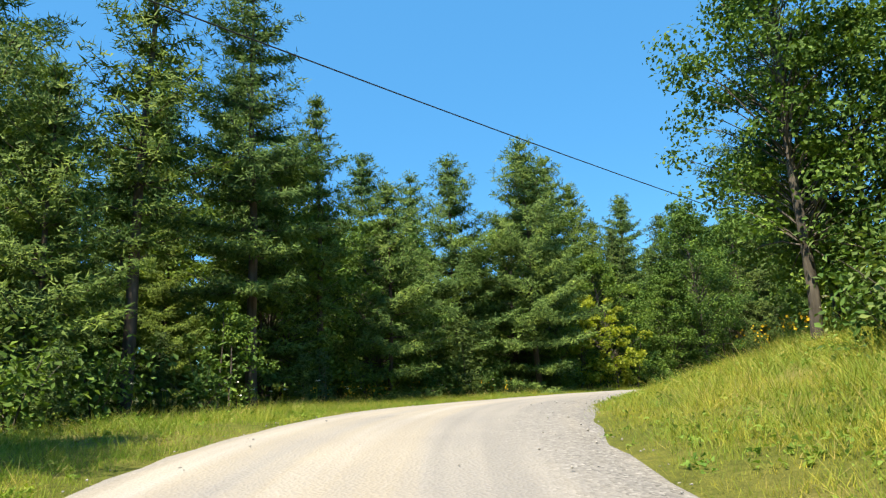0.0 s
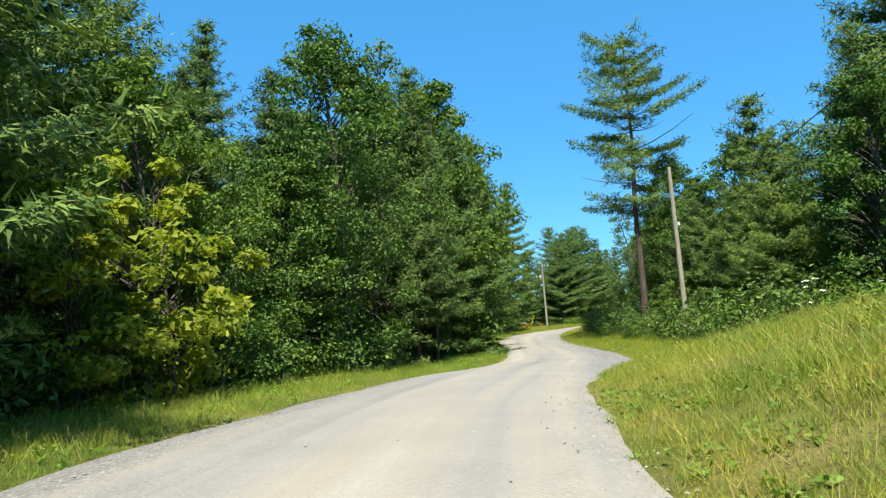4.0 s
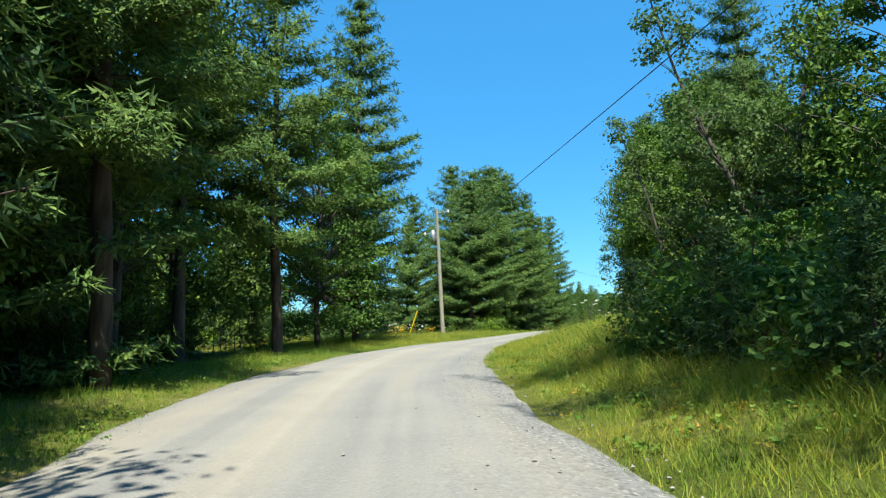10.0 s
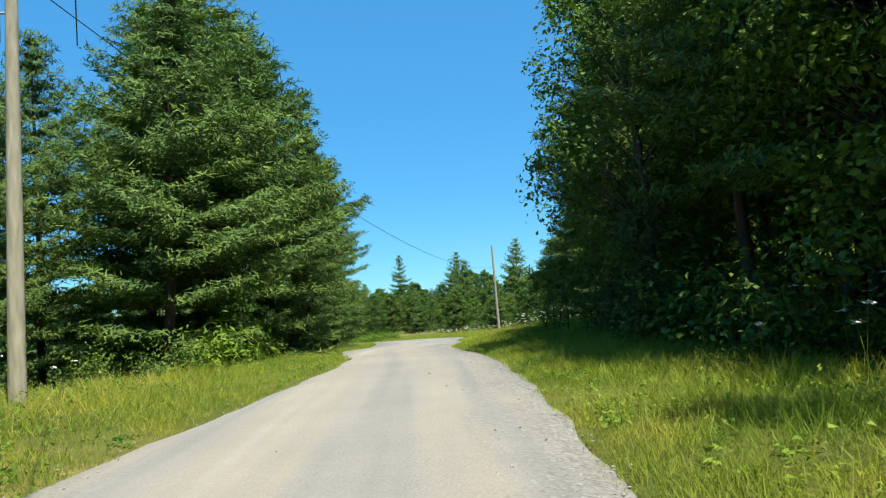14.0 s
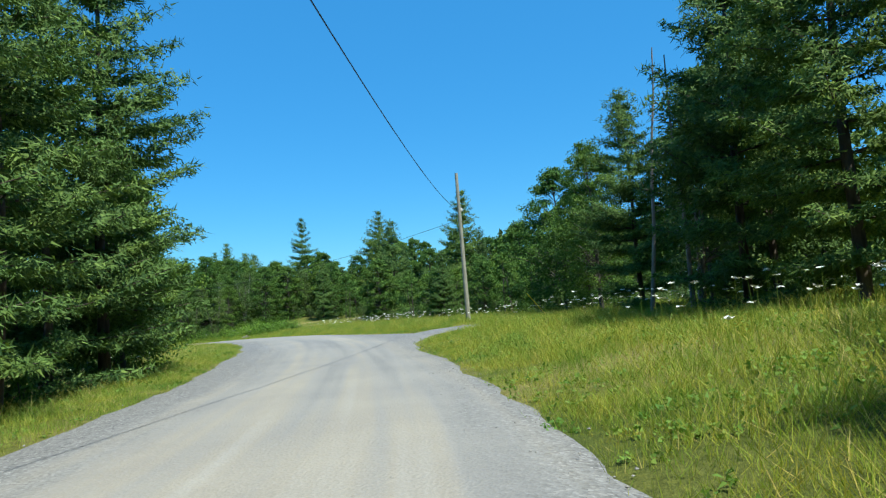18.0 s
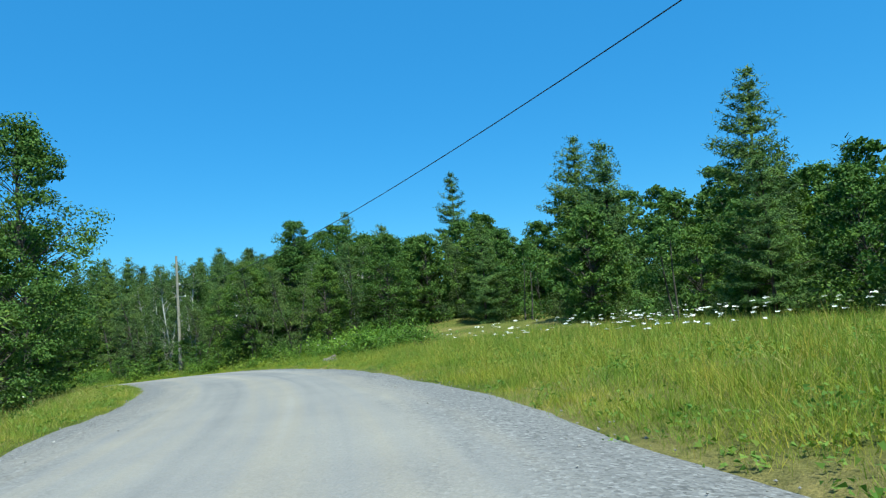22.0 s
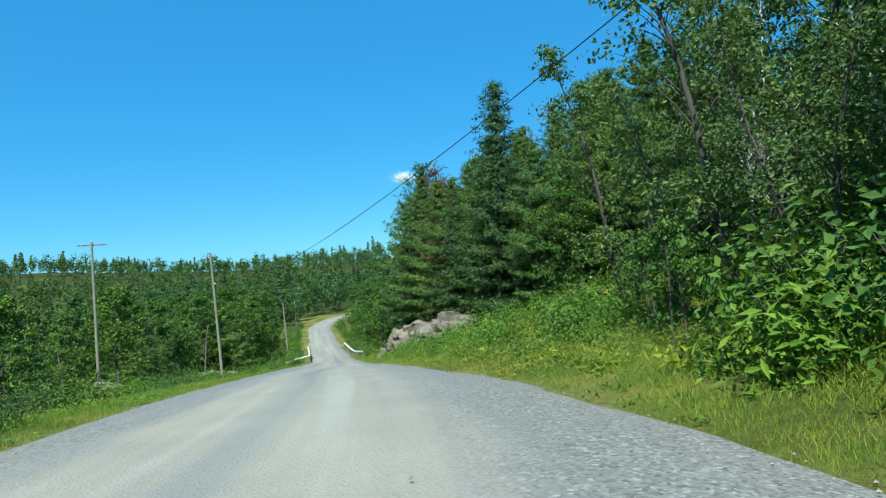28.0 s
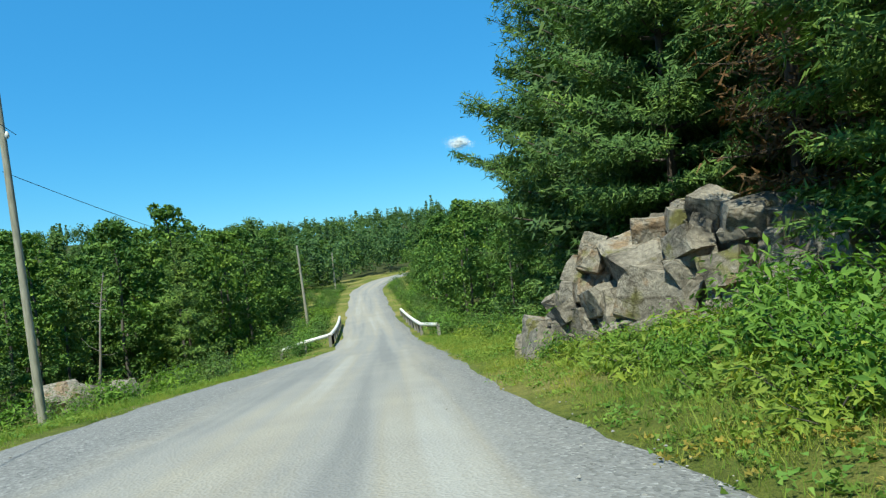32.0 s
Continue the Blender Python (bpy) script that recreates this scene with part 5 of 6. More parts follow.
def verge_points(side, s0, s1, density, reach, rng, flat=0.0, limit=99):
    table = VERGE_R if side > 0 else VERGE_L
    top = min(limit, table[:, 1].max())
    n = int((s1 - s0) * top * density)
    s, d = rng.uniform(s0, s1, n), rng.uniform(-0.2, top, n)
    keep = (d < np.interp(s, table[:, 0], table[:, 1])) & (rng.uniform(0, 1, n) < np.exp(-np.maximum(d, 0) / reach) + flat)
    if side > 0:
        keep &= ~((s > 181) & (s < 185.5) & (d < 2.6))
    s, d = s[keep], d[keep]
    i = np.clip(np.searchsorted(LINE_S, s), 0, len(LINE) - 1)
    w = RIGHT_W[i] if side > 0 else LEFT_W[i]
    off = side * (w + d + rng.normal(0, 0.12, len(s)))
    xy = LINE[i, :2] + LINE_R[i] * off[:, None] + LINE_T[i] * (s - LINE_S[i])[:, None]
    return np.column_stack([xy, ground_z(xy[:, 0], xy[:, 1])]), np.maximum(d, 0), s


def grass(side, s0, s1, density, tall, mat, seed, label, reach=4.2, flat=0.045, limit=99, droop=0.62):
    rng = np.random.default_rng(seed)
    p, d, s = verge_points(side, s0, s1, density, reach, rng, flat, limit)
    thin = wobble(p[:, 0], p[:, 1], 2.2) + 0.5 * wobble(p[:, 1], p[:, 0], 0.8)
    keep = rng.uniform(0, 1, len(p)) < 0.62 + 0.5 * thin
    p, d = p[keep], d[keep]
    n = len(p)
    clump = np.clip(0.78 + 0.62 * wobble(p[:, 0] * 1.3, p[:, 1] * 1.3, 0.9) + 0.25 * wobble(p[:, 1], p[:, 0], 0.35), 0.25, 1.7)
    h = tall * rng.uniform(0.35, 1.0, (n, 1)) * ((0.42 + 0.58 * smoothstep(0.0, 2.0, d)) * clump)[:, None]
    az = rng.uniform(0, 6.283, n)
    side_ = np.column_stack([np.cos(az), np.sin(az), 0 * az]) * (0.0028 + 0.0007 * d[:, None] + 0.003 * rng.uniform(0, 1, (n, 1)))
    lean = rng.normal(0, droop, (n, 2)) * h
    tip = p + np.column_stack([lean, h[:, 0]])
    p = p - (0, 0, 0.03)
    v = np.stack([p - side_, p + side_, tip], 1).reshape(-1, 3)
    me = mesh_of("grass", v, np.arange(n * 3).reshape(-1, 3), mat)
    tagged(new("grass", me), label, "grass", kind="stuff")


for k, (side, s0, s1, dens, tall, mat) in enumerate((
        (1, -6, 52, 75, 0.42, GRASS), (1, -6, 52, 35, 0.50, GREENGRASS), (-1, -8, 56, 75, 0.38, GREENGRASS), (-1, -8, 56, 35, 0.40, GRASS),
        (1, 52, 108, 110, 0.42, GREENGRASS), (1, 52, 108, 60, 0.42, GRASS), (-1, 56, 108, 90, 0.35, GREENGRASS), (-1, 108, 132, 75, 0.42, GREENGRASS), (-1, 108, 132, 40, 0.45, GRASS),
        (1, 108, 148, 110, 0.45, GREENGRASS), (1, 108, 148, 60, 0.45, GRASS), (-1, 132, 240, 70, 0.35, GREENGRASS), (-1, 132, 240, 35, 0.35, GRASS),
        (1, 148, 222, 56, 0.52, GREENGRASS), (1, 148, 222, 34, 0.52, GRASS), (1, 222, 262, 90, 0.40, GREENGRASS), (1, 222, 262, 60, 0.35, GRASS),
        (-1, 240, 335, 60, 0.35, GREENGRASS), (-1, 240, 335, 25, 0.35, GRASS), (1, 262, 345, 60, 0.42, GREENGRASS), (1, 262, 345, 50, 0.42, GRASS))):
    grass(side, s0, s1, dens * 6.2, tall * 0.95, mat, 200 + k, "sunlit yellow-green roadside grass" if mat is GRASS else "fresh green roadside grass and weeds", flat=0.16 if s0 == 148 else 0.05)


for k, (side, s0, s1) in enumerate(((1, -4, 150), (-1, -4, 135), (1, 150, 330), (-1, 135, 330))):
    grass(side, s0, s1, 420, 0.20, GREENGRASS if k % 2 else GRASS, 260 + k, "short grass at the edge of the gravel", 1.1, 0.0, limit=3.0)
for k, (side, s0, s1) in enumerate(((1, -6, 52), (-1, -8, 40), (1, 86, 112), (-1, 108, 130), (1, 146, 222), (-1, 160, 240), (1, 262, 300))):
    grass(side, s0, s1, 40, 0.55, HAY, 240 + k, "pale seeding grass stems lying over in the verge", 9.0, 0.2, droop=1.0)
for k, (s0, s1, dens, tall, mat) in enumerate(((188, 222, 60, 0.72, GREENGRASS), (188, 222, 12, 0.80, HAY))):
    grass(1, s0, s1, dens, tall, mat, 280 + k, "tall meadow grass gone to seed", 40.0, 0.1, droop=0.28)


def weeds(side, s0, s1, per_metre, tall, size, mat, seed, label):
    """Low broad-leaved plants in uneven patches among the grass."""
    rng = np.random.default_rng(seed)
    p, d, _ = verge_points(side, s0, s1, per_metre / 8.0, 6.0, rng, 0.25, 2.2 if mat is STRAW else 16)
    keep = wobble(p[:, 0], p[:, 1], 1.9) + 0.4 * rng.normal(size=len(p)) > 0.12
    p, d = p[keep], d[keep]
    h = tall * rng.uniform(0.4, 1.1, len(p)) * (0.35 + 0.65 * smoothstep(0.2, 3.0, d))
    k = 14
    q = np.repeat(p, k, 0)
    hh = np.repeat(h, k)
    q = q + np.column_stack([rng.normal(0, 0.7, len(q)) * hh, rng.normal(0, 0.7, len(q)) * hh, rng.uniform(0.08, 1.0, len(q)) * hh])
    tagged(new("weeds", leaves_mesh("weeds", q, size * 0.62, rng, mat, 1.2, 1.8)), label, "weeds", kind="stuff")


for k, (side, s0, s1, many, tall, size, mat) in enumerate((
        (1, -4, 52, 40, 0.42, 0.055, WEED), (-1, 6, 56, 30, 0.42, 0.055, WEED), (1, 52, 110, 34, 0.45, 0.06, WEED), (-1, 56, 134, 34, 0.40, 0.055, WEED), (1, 110, 148, 36, 0.5, 0.055, WEED),
        (1, 148, 222, 40, 0.5, 0.06, WEED), (-1, 134, 250, 24, 0.40, 0.055, WEED), (1, 222, 262, 34, 0.5, 0.06, SUMAC), (1, 264, 342, 60, 0.45, 0.055, FERN), (1, 262, 342, 60, 0.5, 0.055, WEED),
        (-1, 250, 340, 36, 0.5, 0.06, WEED), (1, 264, 275, 160, 0.35, 0.05, STRAW), (1, 275, 306, 60, 0.3, 0.05, STRAW), (1, 76, 96, 14, 0.3, 0.04, STRAW))):
    weeds(side, s0, s1, many * 1.6, tall * 0.8, size, mat, 500 + k, "withered yellow ferns along the road" if mat is STRAW else "yellow-green ferns and creepers over the verge" if mat is FERN else "low green broad-leaved weeds in the verge")


def flowers(name, side, s0, s1, d0, d1, count, tall, seed, mat, label, spray=False):
    """White umbels on stalks, or yellow sprays."""
    rng = np.random.default_rng(seed)
    s, d = rng.uniform(s0, s1, count), rng.uniform(d0, d1, count)
    i = np.clip(np.searchsorted(LINE_S, s), 0, len(LINE) - 1)
    w = RIGHT_W[i] if side > 0 else LEFT_W[i]
    xy = LINE[i, :2] + LINE_R[i] * (side * (w + d))[:, None] + rng.normal(0, 0.4, (count, 2))
    z = ground_z(xy[:, 0], xy[:, 1])
    heads, quads_, stalks = [], [], Tubes()
    n = 0
    for (x, y), zz in zip(xy, z):
        h = tall * rng.uniform(0.6, 1.15)
        top = np.array([x + rng.normal(0, 0.06), y + rng.normal(0, 0.06), zz + h])
        stalks.add([(x, y, zz - 0.05), (top + (x, y, zz)) / 2, top], [0.007, 0.006, 0.004], 3)
        for _ in range(9 if spray else 7):
            if spray:
                c = top + rng.normal(0, 1, 3) * (0.09, 0.09, 0.14)
                r = rng.uniform(0.02, 0.05)
                nor = unit(rng.normal(size=3))
            else:
                a = rng.uniform(0, 6.283)
                c = top + np.array([math.cos(a), math.sin(a), 0]) * rng.uniform(0, 0.09) + (0, 0, rng.normal(0, 0.006))
                r = rng.uniform(0.03, 0.055)
                nor = unit(np.array([0, 0, 1.0]) + rng.normal(0, 0.25, 3))
            a1 = unit(np.cross(nor, (0.3, 1, 0.1)))
            b1 = np.cross(nor, a1)
            heads += [c + a1 * r, c + b1 * r + nor * 0.008, c - a1 * r, c - b1 * r + nor * 0.008]
            quads_.append((n, n + 1, n + 2, n + 3))
            n += 4
    ob = thing(name, Matrix(), label, "wildflowers", kind="stuff")
    tagged(part("blossoms", mesh_of("blossoms", np.array(heads), np.array(quads_), mat), None, ob), kind="stuff")
    tagged(part("stalks", stalks.mesh("stalks", GREENGRASS), None, ob), kind="stuff")


LACE = "white umbel wildflowers on tall thin stalks"
for k, row in enumerate(((1, 12, 50, 3.5, 12, 70, 0.9), (1, 54, 70, 2.5, 4.5, 30, 1.0), (1, 100, 124, 3.0, 5.5, 60, 1.15), (1, 146, 178, 3.0, 14, 170, 1.0), (1, 178, 218, 3.0, 20, 220, 0.90), (1, 200, 214, 4.0, 10, 70, 0.85),
                         (-1, 14, 32, 3.8, 5.0, 40, 0.8), (-1, 110, 130, 4, 8, 50, 0.8), (-1, 176, 236, 4, 7, 60, 0.7), (1, 264, 300, 8, 13, 60, 1.0), (-1, 280, 310, 6, 12, 70, 0.5), (1, 222, 234, 2.5, 5, 20, 0.8))):
    flowers("wild_carrot", *row, 300 + k, PETAL, LACE)
for k, row in enumerate(((1, 20, 28, 3.0, 5.0, 12, 0.6), (-1, 20, 34, 3.6, 5.0, 40, 0.7), (-1, 114, 126, 4, 7, 44, 0.7), (1, 268, 300, 2, 10, 26, 0.9))):
    flowers("goldenrod", *row, 330 + k, GOLD, "yellow goldenrod in flower in the grass", True)

# loose stones along the edges of the gravel
rng = np.random.default_rng(77)
n = 9000
i = rng.integers(0, np.searchsorted(LINE_S, 335), n)
side = rng.choice((-1, 1), n, p=(0.3, 0.7))
w = np.where(side > 0, RIGHT_W[i], LEFT_W[i])
off = side * (w - np.abs(rng.normal(0, 0.75, n)) + 0.15)
xy = LINE[i, :2] + LINE_R[i] * off[:, None] + rng.normal(0, 0.3, (n, 2))
c = np.abs(2 * (off + LEFT_W[i]) / (LEFT_W[i] + RIGHT_W[i]) - 1)
z = LINE[i, 2] + 0.05 - 0.17 * np.minimum(c, 1.05) ** 5 + 0.006
r = rng.uniform(0.008, 0.024, (n, 1, 1))
octa = np.array([(1, 0, 0), (0, 1, 0), (-1, 0, 0), (0, -1, 0), (0, 0, 0.7), (0, 0, -0.7)])
v = np.column_stack([xy, z])[:, None, :] + octa[None] * r * rng.uniform(0.6, 1.4, (n, 6, 1))
f = np.array([(0, 1, 4), (1, 2, 4), (2, 3, 4), (3, 0, 4), (1, 0, 5), (2, 1, 5), (3, 2, 5), (0, 3, 5)])
me = mesh_of("gravel_stones", v.reshape(-1, 3), (f[None] + (np.arange(n) * 6)[:, None, None]).reshape(-1, 3), STONE)
tagged(new("gravel_stones", me), "loose grey stones along the road's edge", "gravel", kind="stuff")


# ---- rocks ----
def block(seed, size, cuts=9):
    """An angular boulder: the hull of scattered points, with worn edges."""
    r = random.Random(seed)
    bm = bmesh.new()
    for k in range(8):
        c = [(1 if k >> i & 1 else -1) * r.uniform(0.72, 1.0) / 2 for i in range(3)]
        bm.verts.new((c[0] * size[0], c[1] * size[1], c[2] * size[2]))
    for _ in range(cuts):
        v = Vector((r.uniform(-1, 1), r.uniform(-1, 1), r.uniform(-1, 1)))
        m = max(abs(v.x), abs(v.y), abs(v.z))
        v = v / m * r.uniform(0.72, 1.0)
        bm.verts.new((v.x * size[0] / 2, v.y * size[1] / 2, v.z * size[2] / 2))
    hull = bmesh.ops.convex_hull(bm, input=bm.verts)
    bmesh.ops.delete(bm, geom=[g for g in hull["geom_interior"] if isinstance(g, bmesh.types.BMVert)], context="VERTS")
    bmesh.ops.triangulate(bm, faces=bm.faces[:])
    bmesh.ops.subdivide_edges(bm, edges=bm.edges[:], cuts=2, use_grid_fill=True)
    for v in bm.verts:
        q = v.co * 2.3 + Vector((seed * 1.7, seed * 0.9, 0))
        v.co += Vector((math.sin(q.x * 2.1 + q.z * 3.0), math.sin(q.y * 2.7 - q.x), math.sin(q.z * 4.1 + q.y))) * 0.055 * min(size) + Vector((r.uniform(-1, 1), r.uniform(-1, 1), r.uniform(-1, 1))) * 0.035 * min(size)
    return bm


def outcrop(name, rows, label, seed):
    x0, y0 = rows[0][0], rows[0][1]
    ob = thing(name, Matrix.Translation((x0, y0, on_ground(x0, y0))), label, "rock")
    for k, (x, y, z, sx, sy, sz, turn) in enumerate(rows):
        bm = block(seed + k, (sx, sy, sz))
        bm.transform(pose(x - x0, y - y0, z - on_ground(x0, y0), 20 * math.sin(k * 2.1), 19 * math.cos(k * 1.7), turn))
        part("rock", bm, ROCK, ob)
    return ob


def rock_face(crest, seed, label, big=1.0):
    """Broken slabs and blocks of many sizes, piled up to a crest of x, y and height, leaning back from the road."""
    r = random.Random(seed)
    c = np.array(crest)
    far = np.r_[0, np.cumsum(np.linalg.norm(np.diff(c[:, :2], axis=0), axis=1))]
    rows = []
    u = 0.0
    while u < far[-1]:
        x, y, top = (np.interp(u, far, c[:, k]) for k in range(3))
        _, off, zr, i = near_road([x], [y])
        out = LINE_R[i[0]]
        turn = math.degrees(math.atan2(LINE_T[i[0], 1], LINE_T[i[0], 0]))
        z = min(on_ground(x - out[0], y - out[1]), top - 0.6) - 0.3
        level = z + 0.3
        while level < top - 0.15:
            size = big * r.choice((0.4, 0.6, 0.8, 1.0, 1.3)) * r.uniform(0.8, 1.15)
            up = (level - z) / max(top - z, 0.1)
            back = -0.55 + 0.95 * up + r.uniform(-0.4, 0.4)
            rows.append((x + out[0] * back, y + out[1] * back, min(level, top - size * 0.25), size * r.uniform(0.7, 1.5), size * r.uniform(0.6, 1.3), size * r.uniform(0.5, 1.25), turn + r.uniform(-45, 45)))
            level += size * r.uniform(0.42, 0.7)
        rows.append((x + out[0] * 1.4, y + out[1] * 1.4, top - 0.8, 1.7, 1.9, 1.4, turn + r.uniform(-30, 30)))
        u += r.uniform(0.45, 0.95) * big
    return outcrop("rock_outcrop", rows, label, seed)


rock_face([(183.5, 235.0, -5.6), (183.7, 233.6, -4.8), (184.6, 232.4, -3.8), (185.2, 230.6, -3.7), (185.3, 229.2, -4.2), (185.4, 228.0, -4.8)], 900, "broken grey and brown rock face with mossy ledges beside the road")
rock_face([(183.1, 219.8, -4.0), (182.9, 218.4, -3.1), (182.8, 217.2, -2.6), (182.5, 215.5, -2.4), (182.3, 213.5, -2.3), (182.1, 212.2, -2.8)], 1000, "grey rock ledge jutting over the sumac", 1.2)
rock_face([(181.6, 202.8, -3.8), (181.9, 201.6, -3.6), (182.1, 200.2, -3.7)], 1050, "rounded grey rock among the bushes", 1.4)
outcrop("boulder", [(163.2, 143.0, 0.22, 1.2, 0.8, 0.42, 30), (162.3, 142.0, 0.20, 0.8, 0.6, 0.3, 60), (163.9, 143.8, 0.3, 0.9, 0.7, 0.4, 10)], "flat grey boulders in the grass beside the sumac", 1100)
z = on_ground(160.0, 228.0)
outcrop("boulder", [(160.0, 228.0, z + 0.8, 3.0, 2.2, 1.9, 20), (157.9, 229.0, z + 0.4, 1.8, 1.5, 1.0, 50)], "large dark boulder beside the road below the pole", 1110)
z = on_ground(164.0, 221.0)
outcrop("boulder", [(164.0, 221.0, z + 0.02, 2.2, 1.1, 0.5, 70), (165.0, 222.6, z - 0.02, 1.2, 0.9, 0.4, 30)], "low flat rocks in the grass", 1120)
z = on_ground(168.3, 251.0)
outcrop("boulder", [(168.3, 251.0, z + 0.25, 2.0, 1.7, 1.5, 10), (166.8, 252.2, z + 0.3, 2.0, 1.6, 1.7, 40), (169.4, 252.4, z + 0.25, 1.5, 1.3, 1.3, 75)], "dark grey broken boulders below the road", 1130)


# ---- bridge rails ----
def guard_rail(points, label):
    """A low rail on short posts along a line of places."""
    p = [Vector((x, y, on_ground(x, y))) for x, y in points]
    ob = thing("guard_rail", Matrix.Translation(p[0]), label, "guard rail", "bridge rails")
    t = Tubes()
    line = [q - p[0] + Vector((0, 0, 0.72)) for q in p]
    t.add([tuple(q) for q in line], np.full(len(line), 0.13), 8)
    part("rail", t.mesh("rail", WHITEPAINT), None, ob)
    for q in p:
        bm = bmesh.new()
        bmesh.ops.create_cube(bm, size=1, matrix=Matrix.Translation(q - p[0] + Vector((0, 0, 0.22))) @ Matrix.Diagonal((0.2, 0.2, 1.1, 1)))
        bmesh.ops.bevel(bm, geom=bm.edges[:], offset=0.02, segments=1, affect="EDGES")
        part("post", bm, OLDTIMBER, ob)


def edge_place(s, off):
    i = int(np.searchsorted(LINE_S, s))
    e = RIGHT_W[i] if off > 0 else LEFT_W[i]
    x, y = LINE[i, :2] + LINE_R[i] * (off + (e if off > 0 else -e))
    return float(x), float(y)


guard_rail([edge_place(343 + 3.2 * k, 0.25 + (0.9 if k == 0 else 0.0)) for k in range(9)], "weathered white guard rail beside the bridge")
guard_rail([edge_place(349 + 3.2 * k, -0.3) for k in range(7)], "weathered white guard rail beside the bridge")
guard_rail([edge_place(346, -3.6), edge_place(346, -2.0), edge_place(346.3, -0.3), edge_place(349, -0.3)], "weathered rail returning from the bridge to the bank")


# ---- side drive ----
def side_drive(s, length, width, turn, label):
    i = int(np.searchsorted(LINE_S, s))
    o = LINE[i, :2] + LINE_R[i] * (RIGHT_W[i] - 1.0)
    a = LINE_R[i] * math.cos(turn) + LINE_T[i] * math.sin(turn)
    b_ = np.array([-a[1], a[0]])
    us, vs = np.linspace(0, length, 16), np.linspace(-1, 1, 9)
    pts = []
    for u in us:
        flare = width / 2 + 0.9 * math.exp(-u / 1.2)
        for v_ in vs:
            q = o + a * u + b_ * v_ * flare
            pts.append((q[0], q[1], ground_z([q[0]], [q[1]])[0] + 0.10 - 0.1 * abs(v_) ** 4 + (0.06 if u < 1.2 else 0.0) * 0))
    ii, jj = np.meshgrid(np.arange(15), np.arange(8), indexing="ij")
    q = np.stack([ii * 9 + jj, ii * 9 + jj + 1, (ii + 1) * 9 + jj + 1, (ii + 1) * 9 + jj], -1).reshape(-1, 4)
    me = mesh_of("side_drive", np.array(pts), q, GRAVEL, True)
    layer = me.uv_layers.new(name="along")
    flat = np.array([(2.2 + 0.1 * v_, s + u) for u in us for v_ in vs], np.float32)
    layer.data.foreach_set("uv", flat[q.ravel()].ravel())
    tagged(new("side_drive", me), label, "driveway", kind="structure")


side_drive(183.2, 3.4, 3.4, 0.1, "grey gravel drive turning off the road")


# ---- bare snags, a fallen trunk and a small cloud ----
def snag(x, y, height, seed, label="bare grey dead tree standing in the valley"):
    r = np.random.default_rng(seed)
    z = on_ground(x, y)
    ob = thing("dead_tree", pose(x, y, z, r.normal(0, 3), r.normal(0, 3), 0), label, "dead tree")
    t = Tubes()
    zs = np.linspace(-0.3, height, 7)
    t.add(np.column_stack([0.05 * np.sin(zs), 0.05 * np.cos(zs), zs]), 0.09 * (1 - 0.85 * np.clip(zs / height, 0, 1)) + 0.01, 7)
    part("trunk", t.mesh("trunk", DEADWOOD), None, ob)
    for _ in range(24):
        h, az = height * r.uniform(0.3, 0.97), r.uniform(0, 6.283)
        ln = r.uniform(0.4, 1.7) * (1.15 - h / height)
        t = Tubes()
        t.add([(0, 0, h), (ln * 0.6 * math.cos(az), ln * 0.6 * math.sin(az), h + ln * r.uniform(-0.1, 0.4)), (ln * math.cos(az), ln * math.sin(az), h + ln * r.uniform(-0.3, 0.8))], [0.02, 0.012, 0.005], 4)
        part("twig", t.mesh("twig", DEADWOOD), None, ob)


for k, (x, y, h) in enumerate(((155.9, 233.5, 5.2), (160.9, 224.4, 2.6), (161, 254.8, 9.5), (150, 240, 6), (164.9, 277, 12), (166, 262, 7), (127.5, 100.5, 11), (129.5, 98.5, 10), (125, 99, 9.5))):
    snag(x, y, h, 400 + k, "bare grey dead tree standing in the valley" if y > 150 else "half-dead grey pine trunk with bare twigs")
t = Tubes()
z = on_ground(70.6, 97.8)
t.add([(69.2, 98.6, z + 0.1), (70.4, 97.9, z + 0.5), (71.9, 97.1, z + 0.95)], [0.10, 0.08, 0.04], 8)
t.add([(70.4, 97.9, z + 0.5), (70.9, 98.4, z + 1.1), (71.0, 98.7, z + 1.5)], [0.05, 0.03, 0.012], 6)
t.add([(69.8, 98.2, z + 0.3), (70.2, 97.4, z + 0.8), (70.3, 97.0, z + 1.2)], [0.05, 0.03, 0.012], 6)
tagged(new("fallen_branch", t.mesh("fallen_branch", BIRCHBARK)), "pale dead branch lying at the wood's edge", "branch")
m, nt, bs = material("cloud_white", 1.0, 0.0)
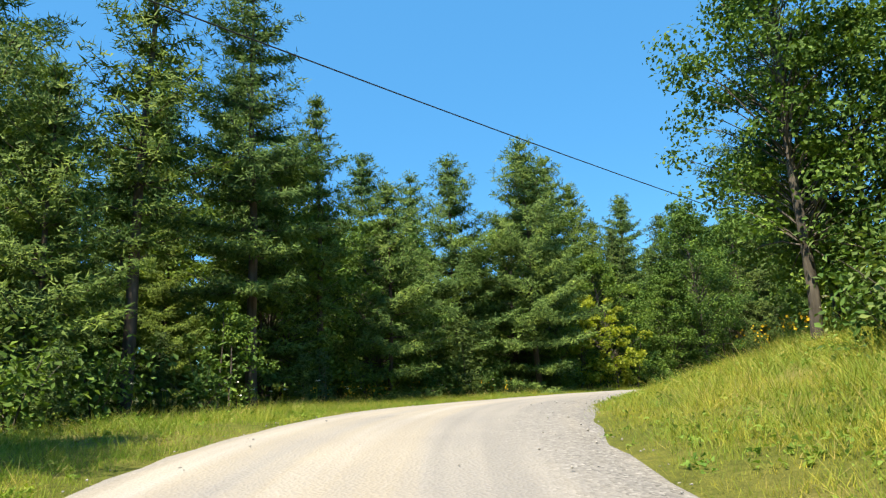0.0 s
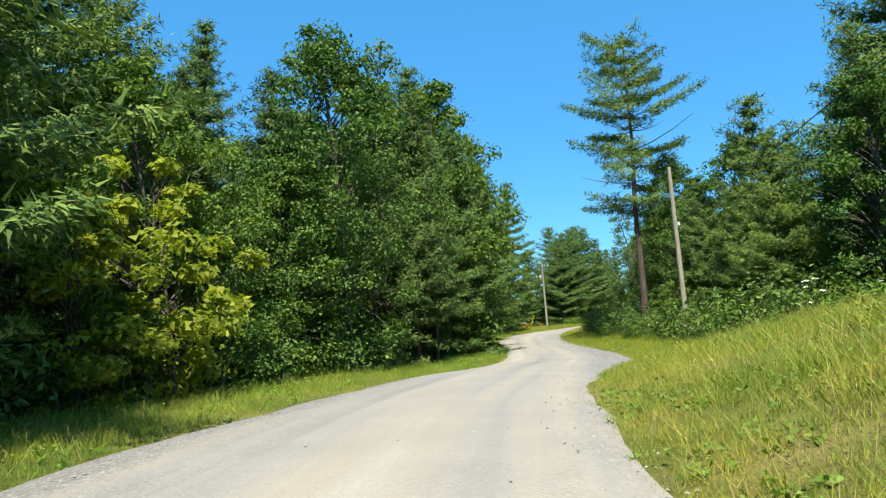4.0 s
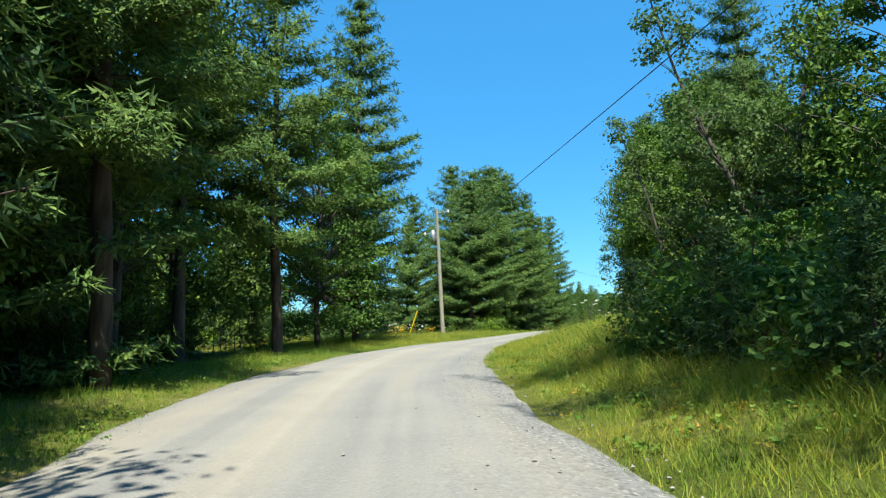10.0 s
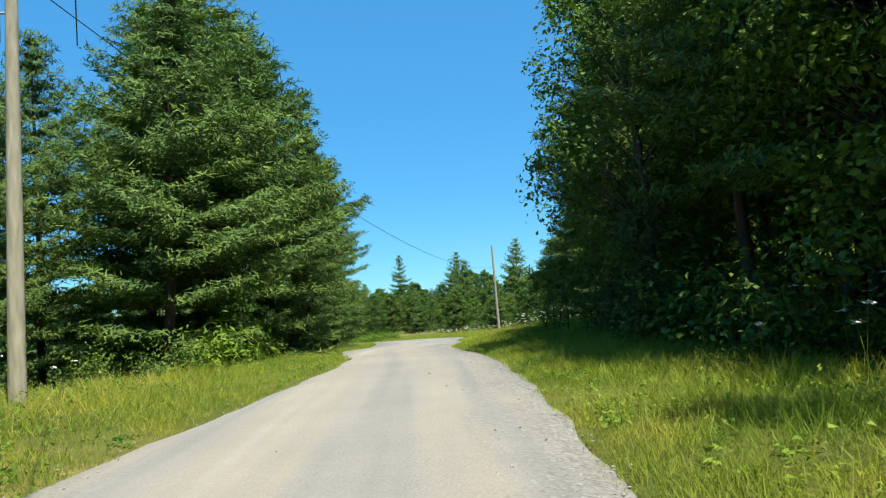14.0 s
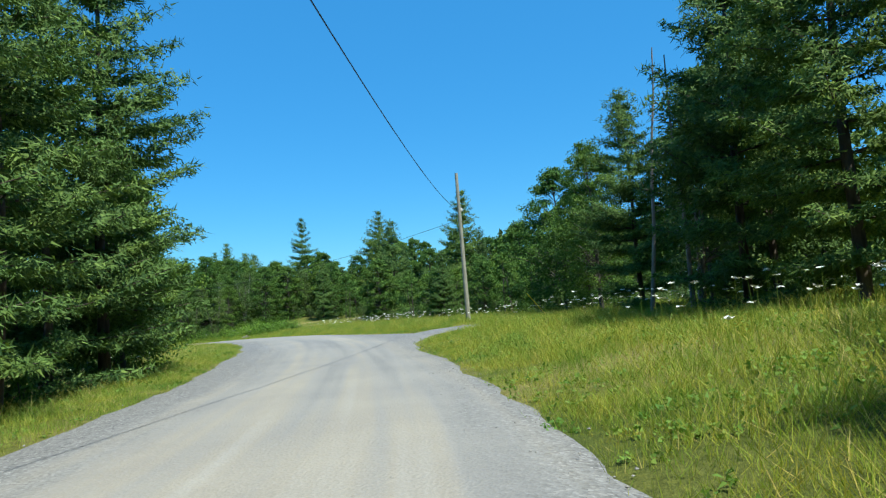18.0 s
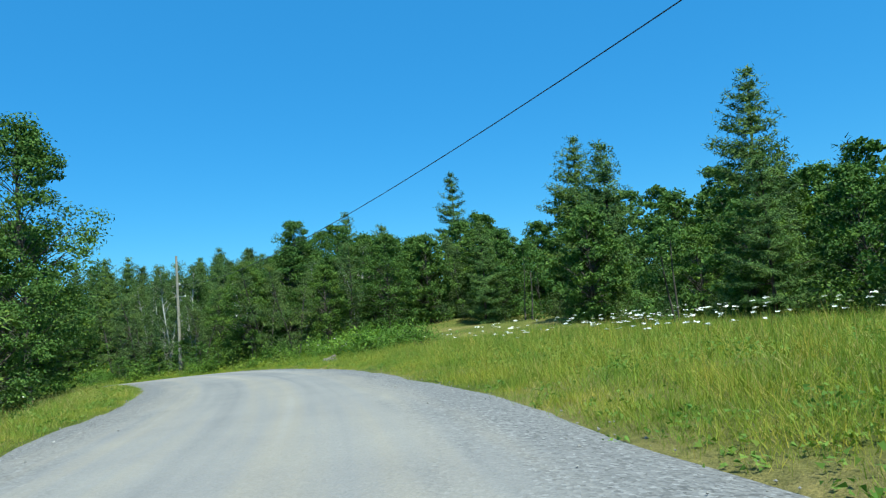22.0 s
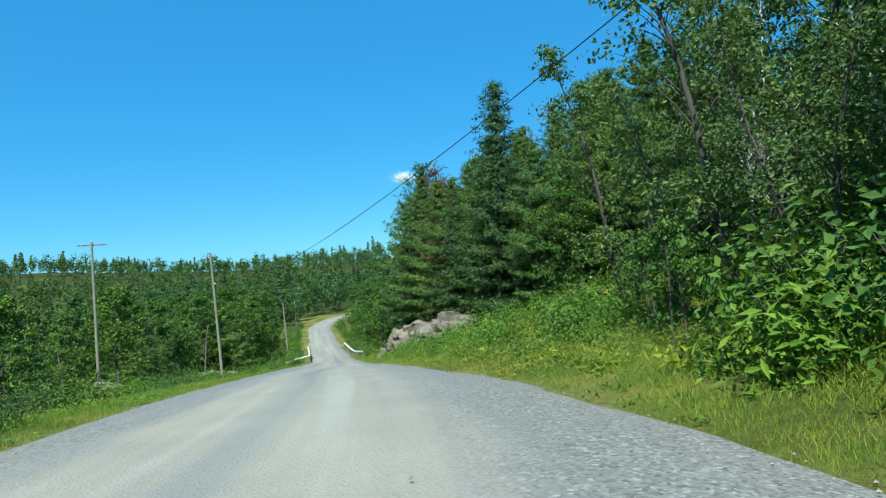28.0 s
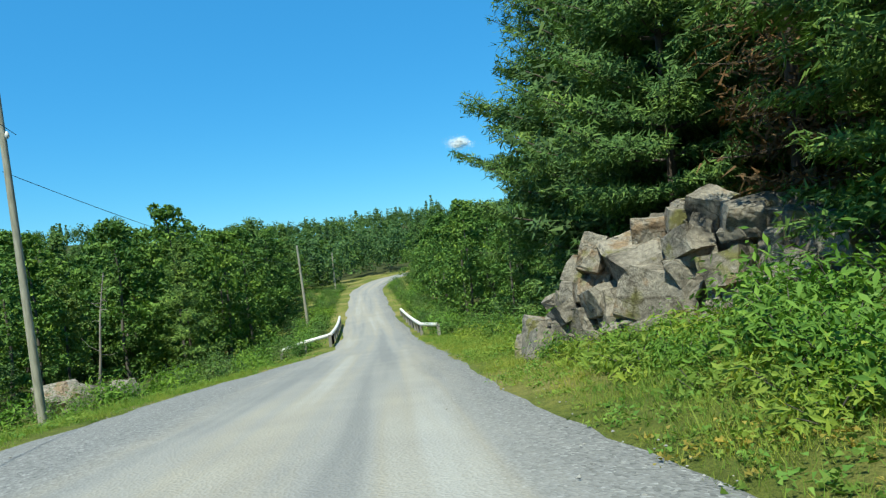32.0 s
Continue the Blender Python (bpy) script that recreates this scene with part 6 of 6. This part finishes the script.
nt.links.new(ramp(nt, noise_out(nt, 0.02, 3.0), ((0.3, (0.80, 0.80, 0.80)), (0.7, (0.9, 0.9, 0.9)))), bs.inputs["Base Color"])
rng = np.random.default_rng(9)
n = 1500
puff = np.column_stack([rng.normal(0, 30, n), rng.normal(0, 8, n), rng.normal(0, 8.5, n)])
puff[:, 2] += 5 * np.sin(puff[:, 0] / 13) * np.exp(-(puff[:, 0] / 40) ** 2) - 0.12 * puff[:, 0]
bm = bmesh.new()
bmesh.ops.create_icosphere(bm, subdivisions=1, radius=1)
ball = np.array([v.co for v in bm.verts])
sides_ = np.array([[v.index for v in f.verts] for f in bm.faces])
bm.free()
size_ = rng.uniform(0.3, 2.2, (n, 1, 1)) * np.exp(-(puff[:, 0] / 45) ** 2)[:, None, None]
me = mesh_of("cloud", (puff[:, None] + ball[None] * size_).reshape(-1, 3), (sides_[None] + (np.arange(n) * len(ball))[:, None, None]).reshape(-1, 3), m, True)
cloud_ob = tagged(new("cloud", me), "small white fair-weather cloud low in the sky", "cloud", kind="structure")
cloud_ob.matrix_basis = pose(845, 2575, 380, 0, 0, -17)

for x, y, h in ((183.2, 226.6, 1.0), (182.6, 225.2, 1.15), (183.8, 225.6, 1.3), (182.0, 223.8, 0.95), (184.4, 227.4, 1.4), (181.6, 222.4, 1.0), (181.2, 219.6, 1.1), (181.4, 217.4, 1.2), (181.0, 215.2, 1.2),
                (180.8, 213.4, 1.1), (180.4, 211.0, 1.2), (180.2, 208.6, 1.3), (180.0, 206.4, 1.2), (179.8, 204.0, 1.2), (181.0, 206.8, 1.5), (180.9, 203.9, 1.3)):
    plant("shrub_b", x, y, h, "undergrowth")
for x, y, h in ((183.6, 224.2, 1.3), (182.9, 226.0, 1.1), (184.4, 214.2, 1.2), (184.6, 217.0, 1.1), (184.2, 211.8, 1.4), (181.3, 212.4, 1.5), (181.6, 214.9, 1.4), (181.8, 217.4, 1.3), (186.6, 226.8, 2.0), (183.9, 211.5, 1.8), (184.3, 208.0, 2.0)):
    plant("shrub_a", x, y, h, "undergrowth")
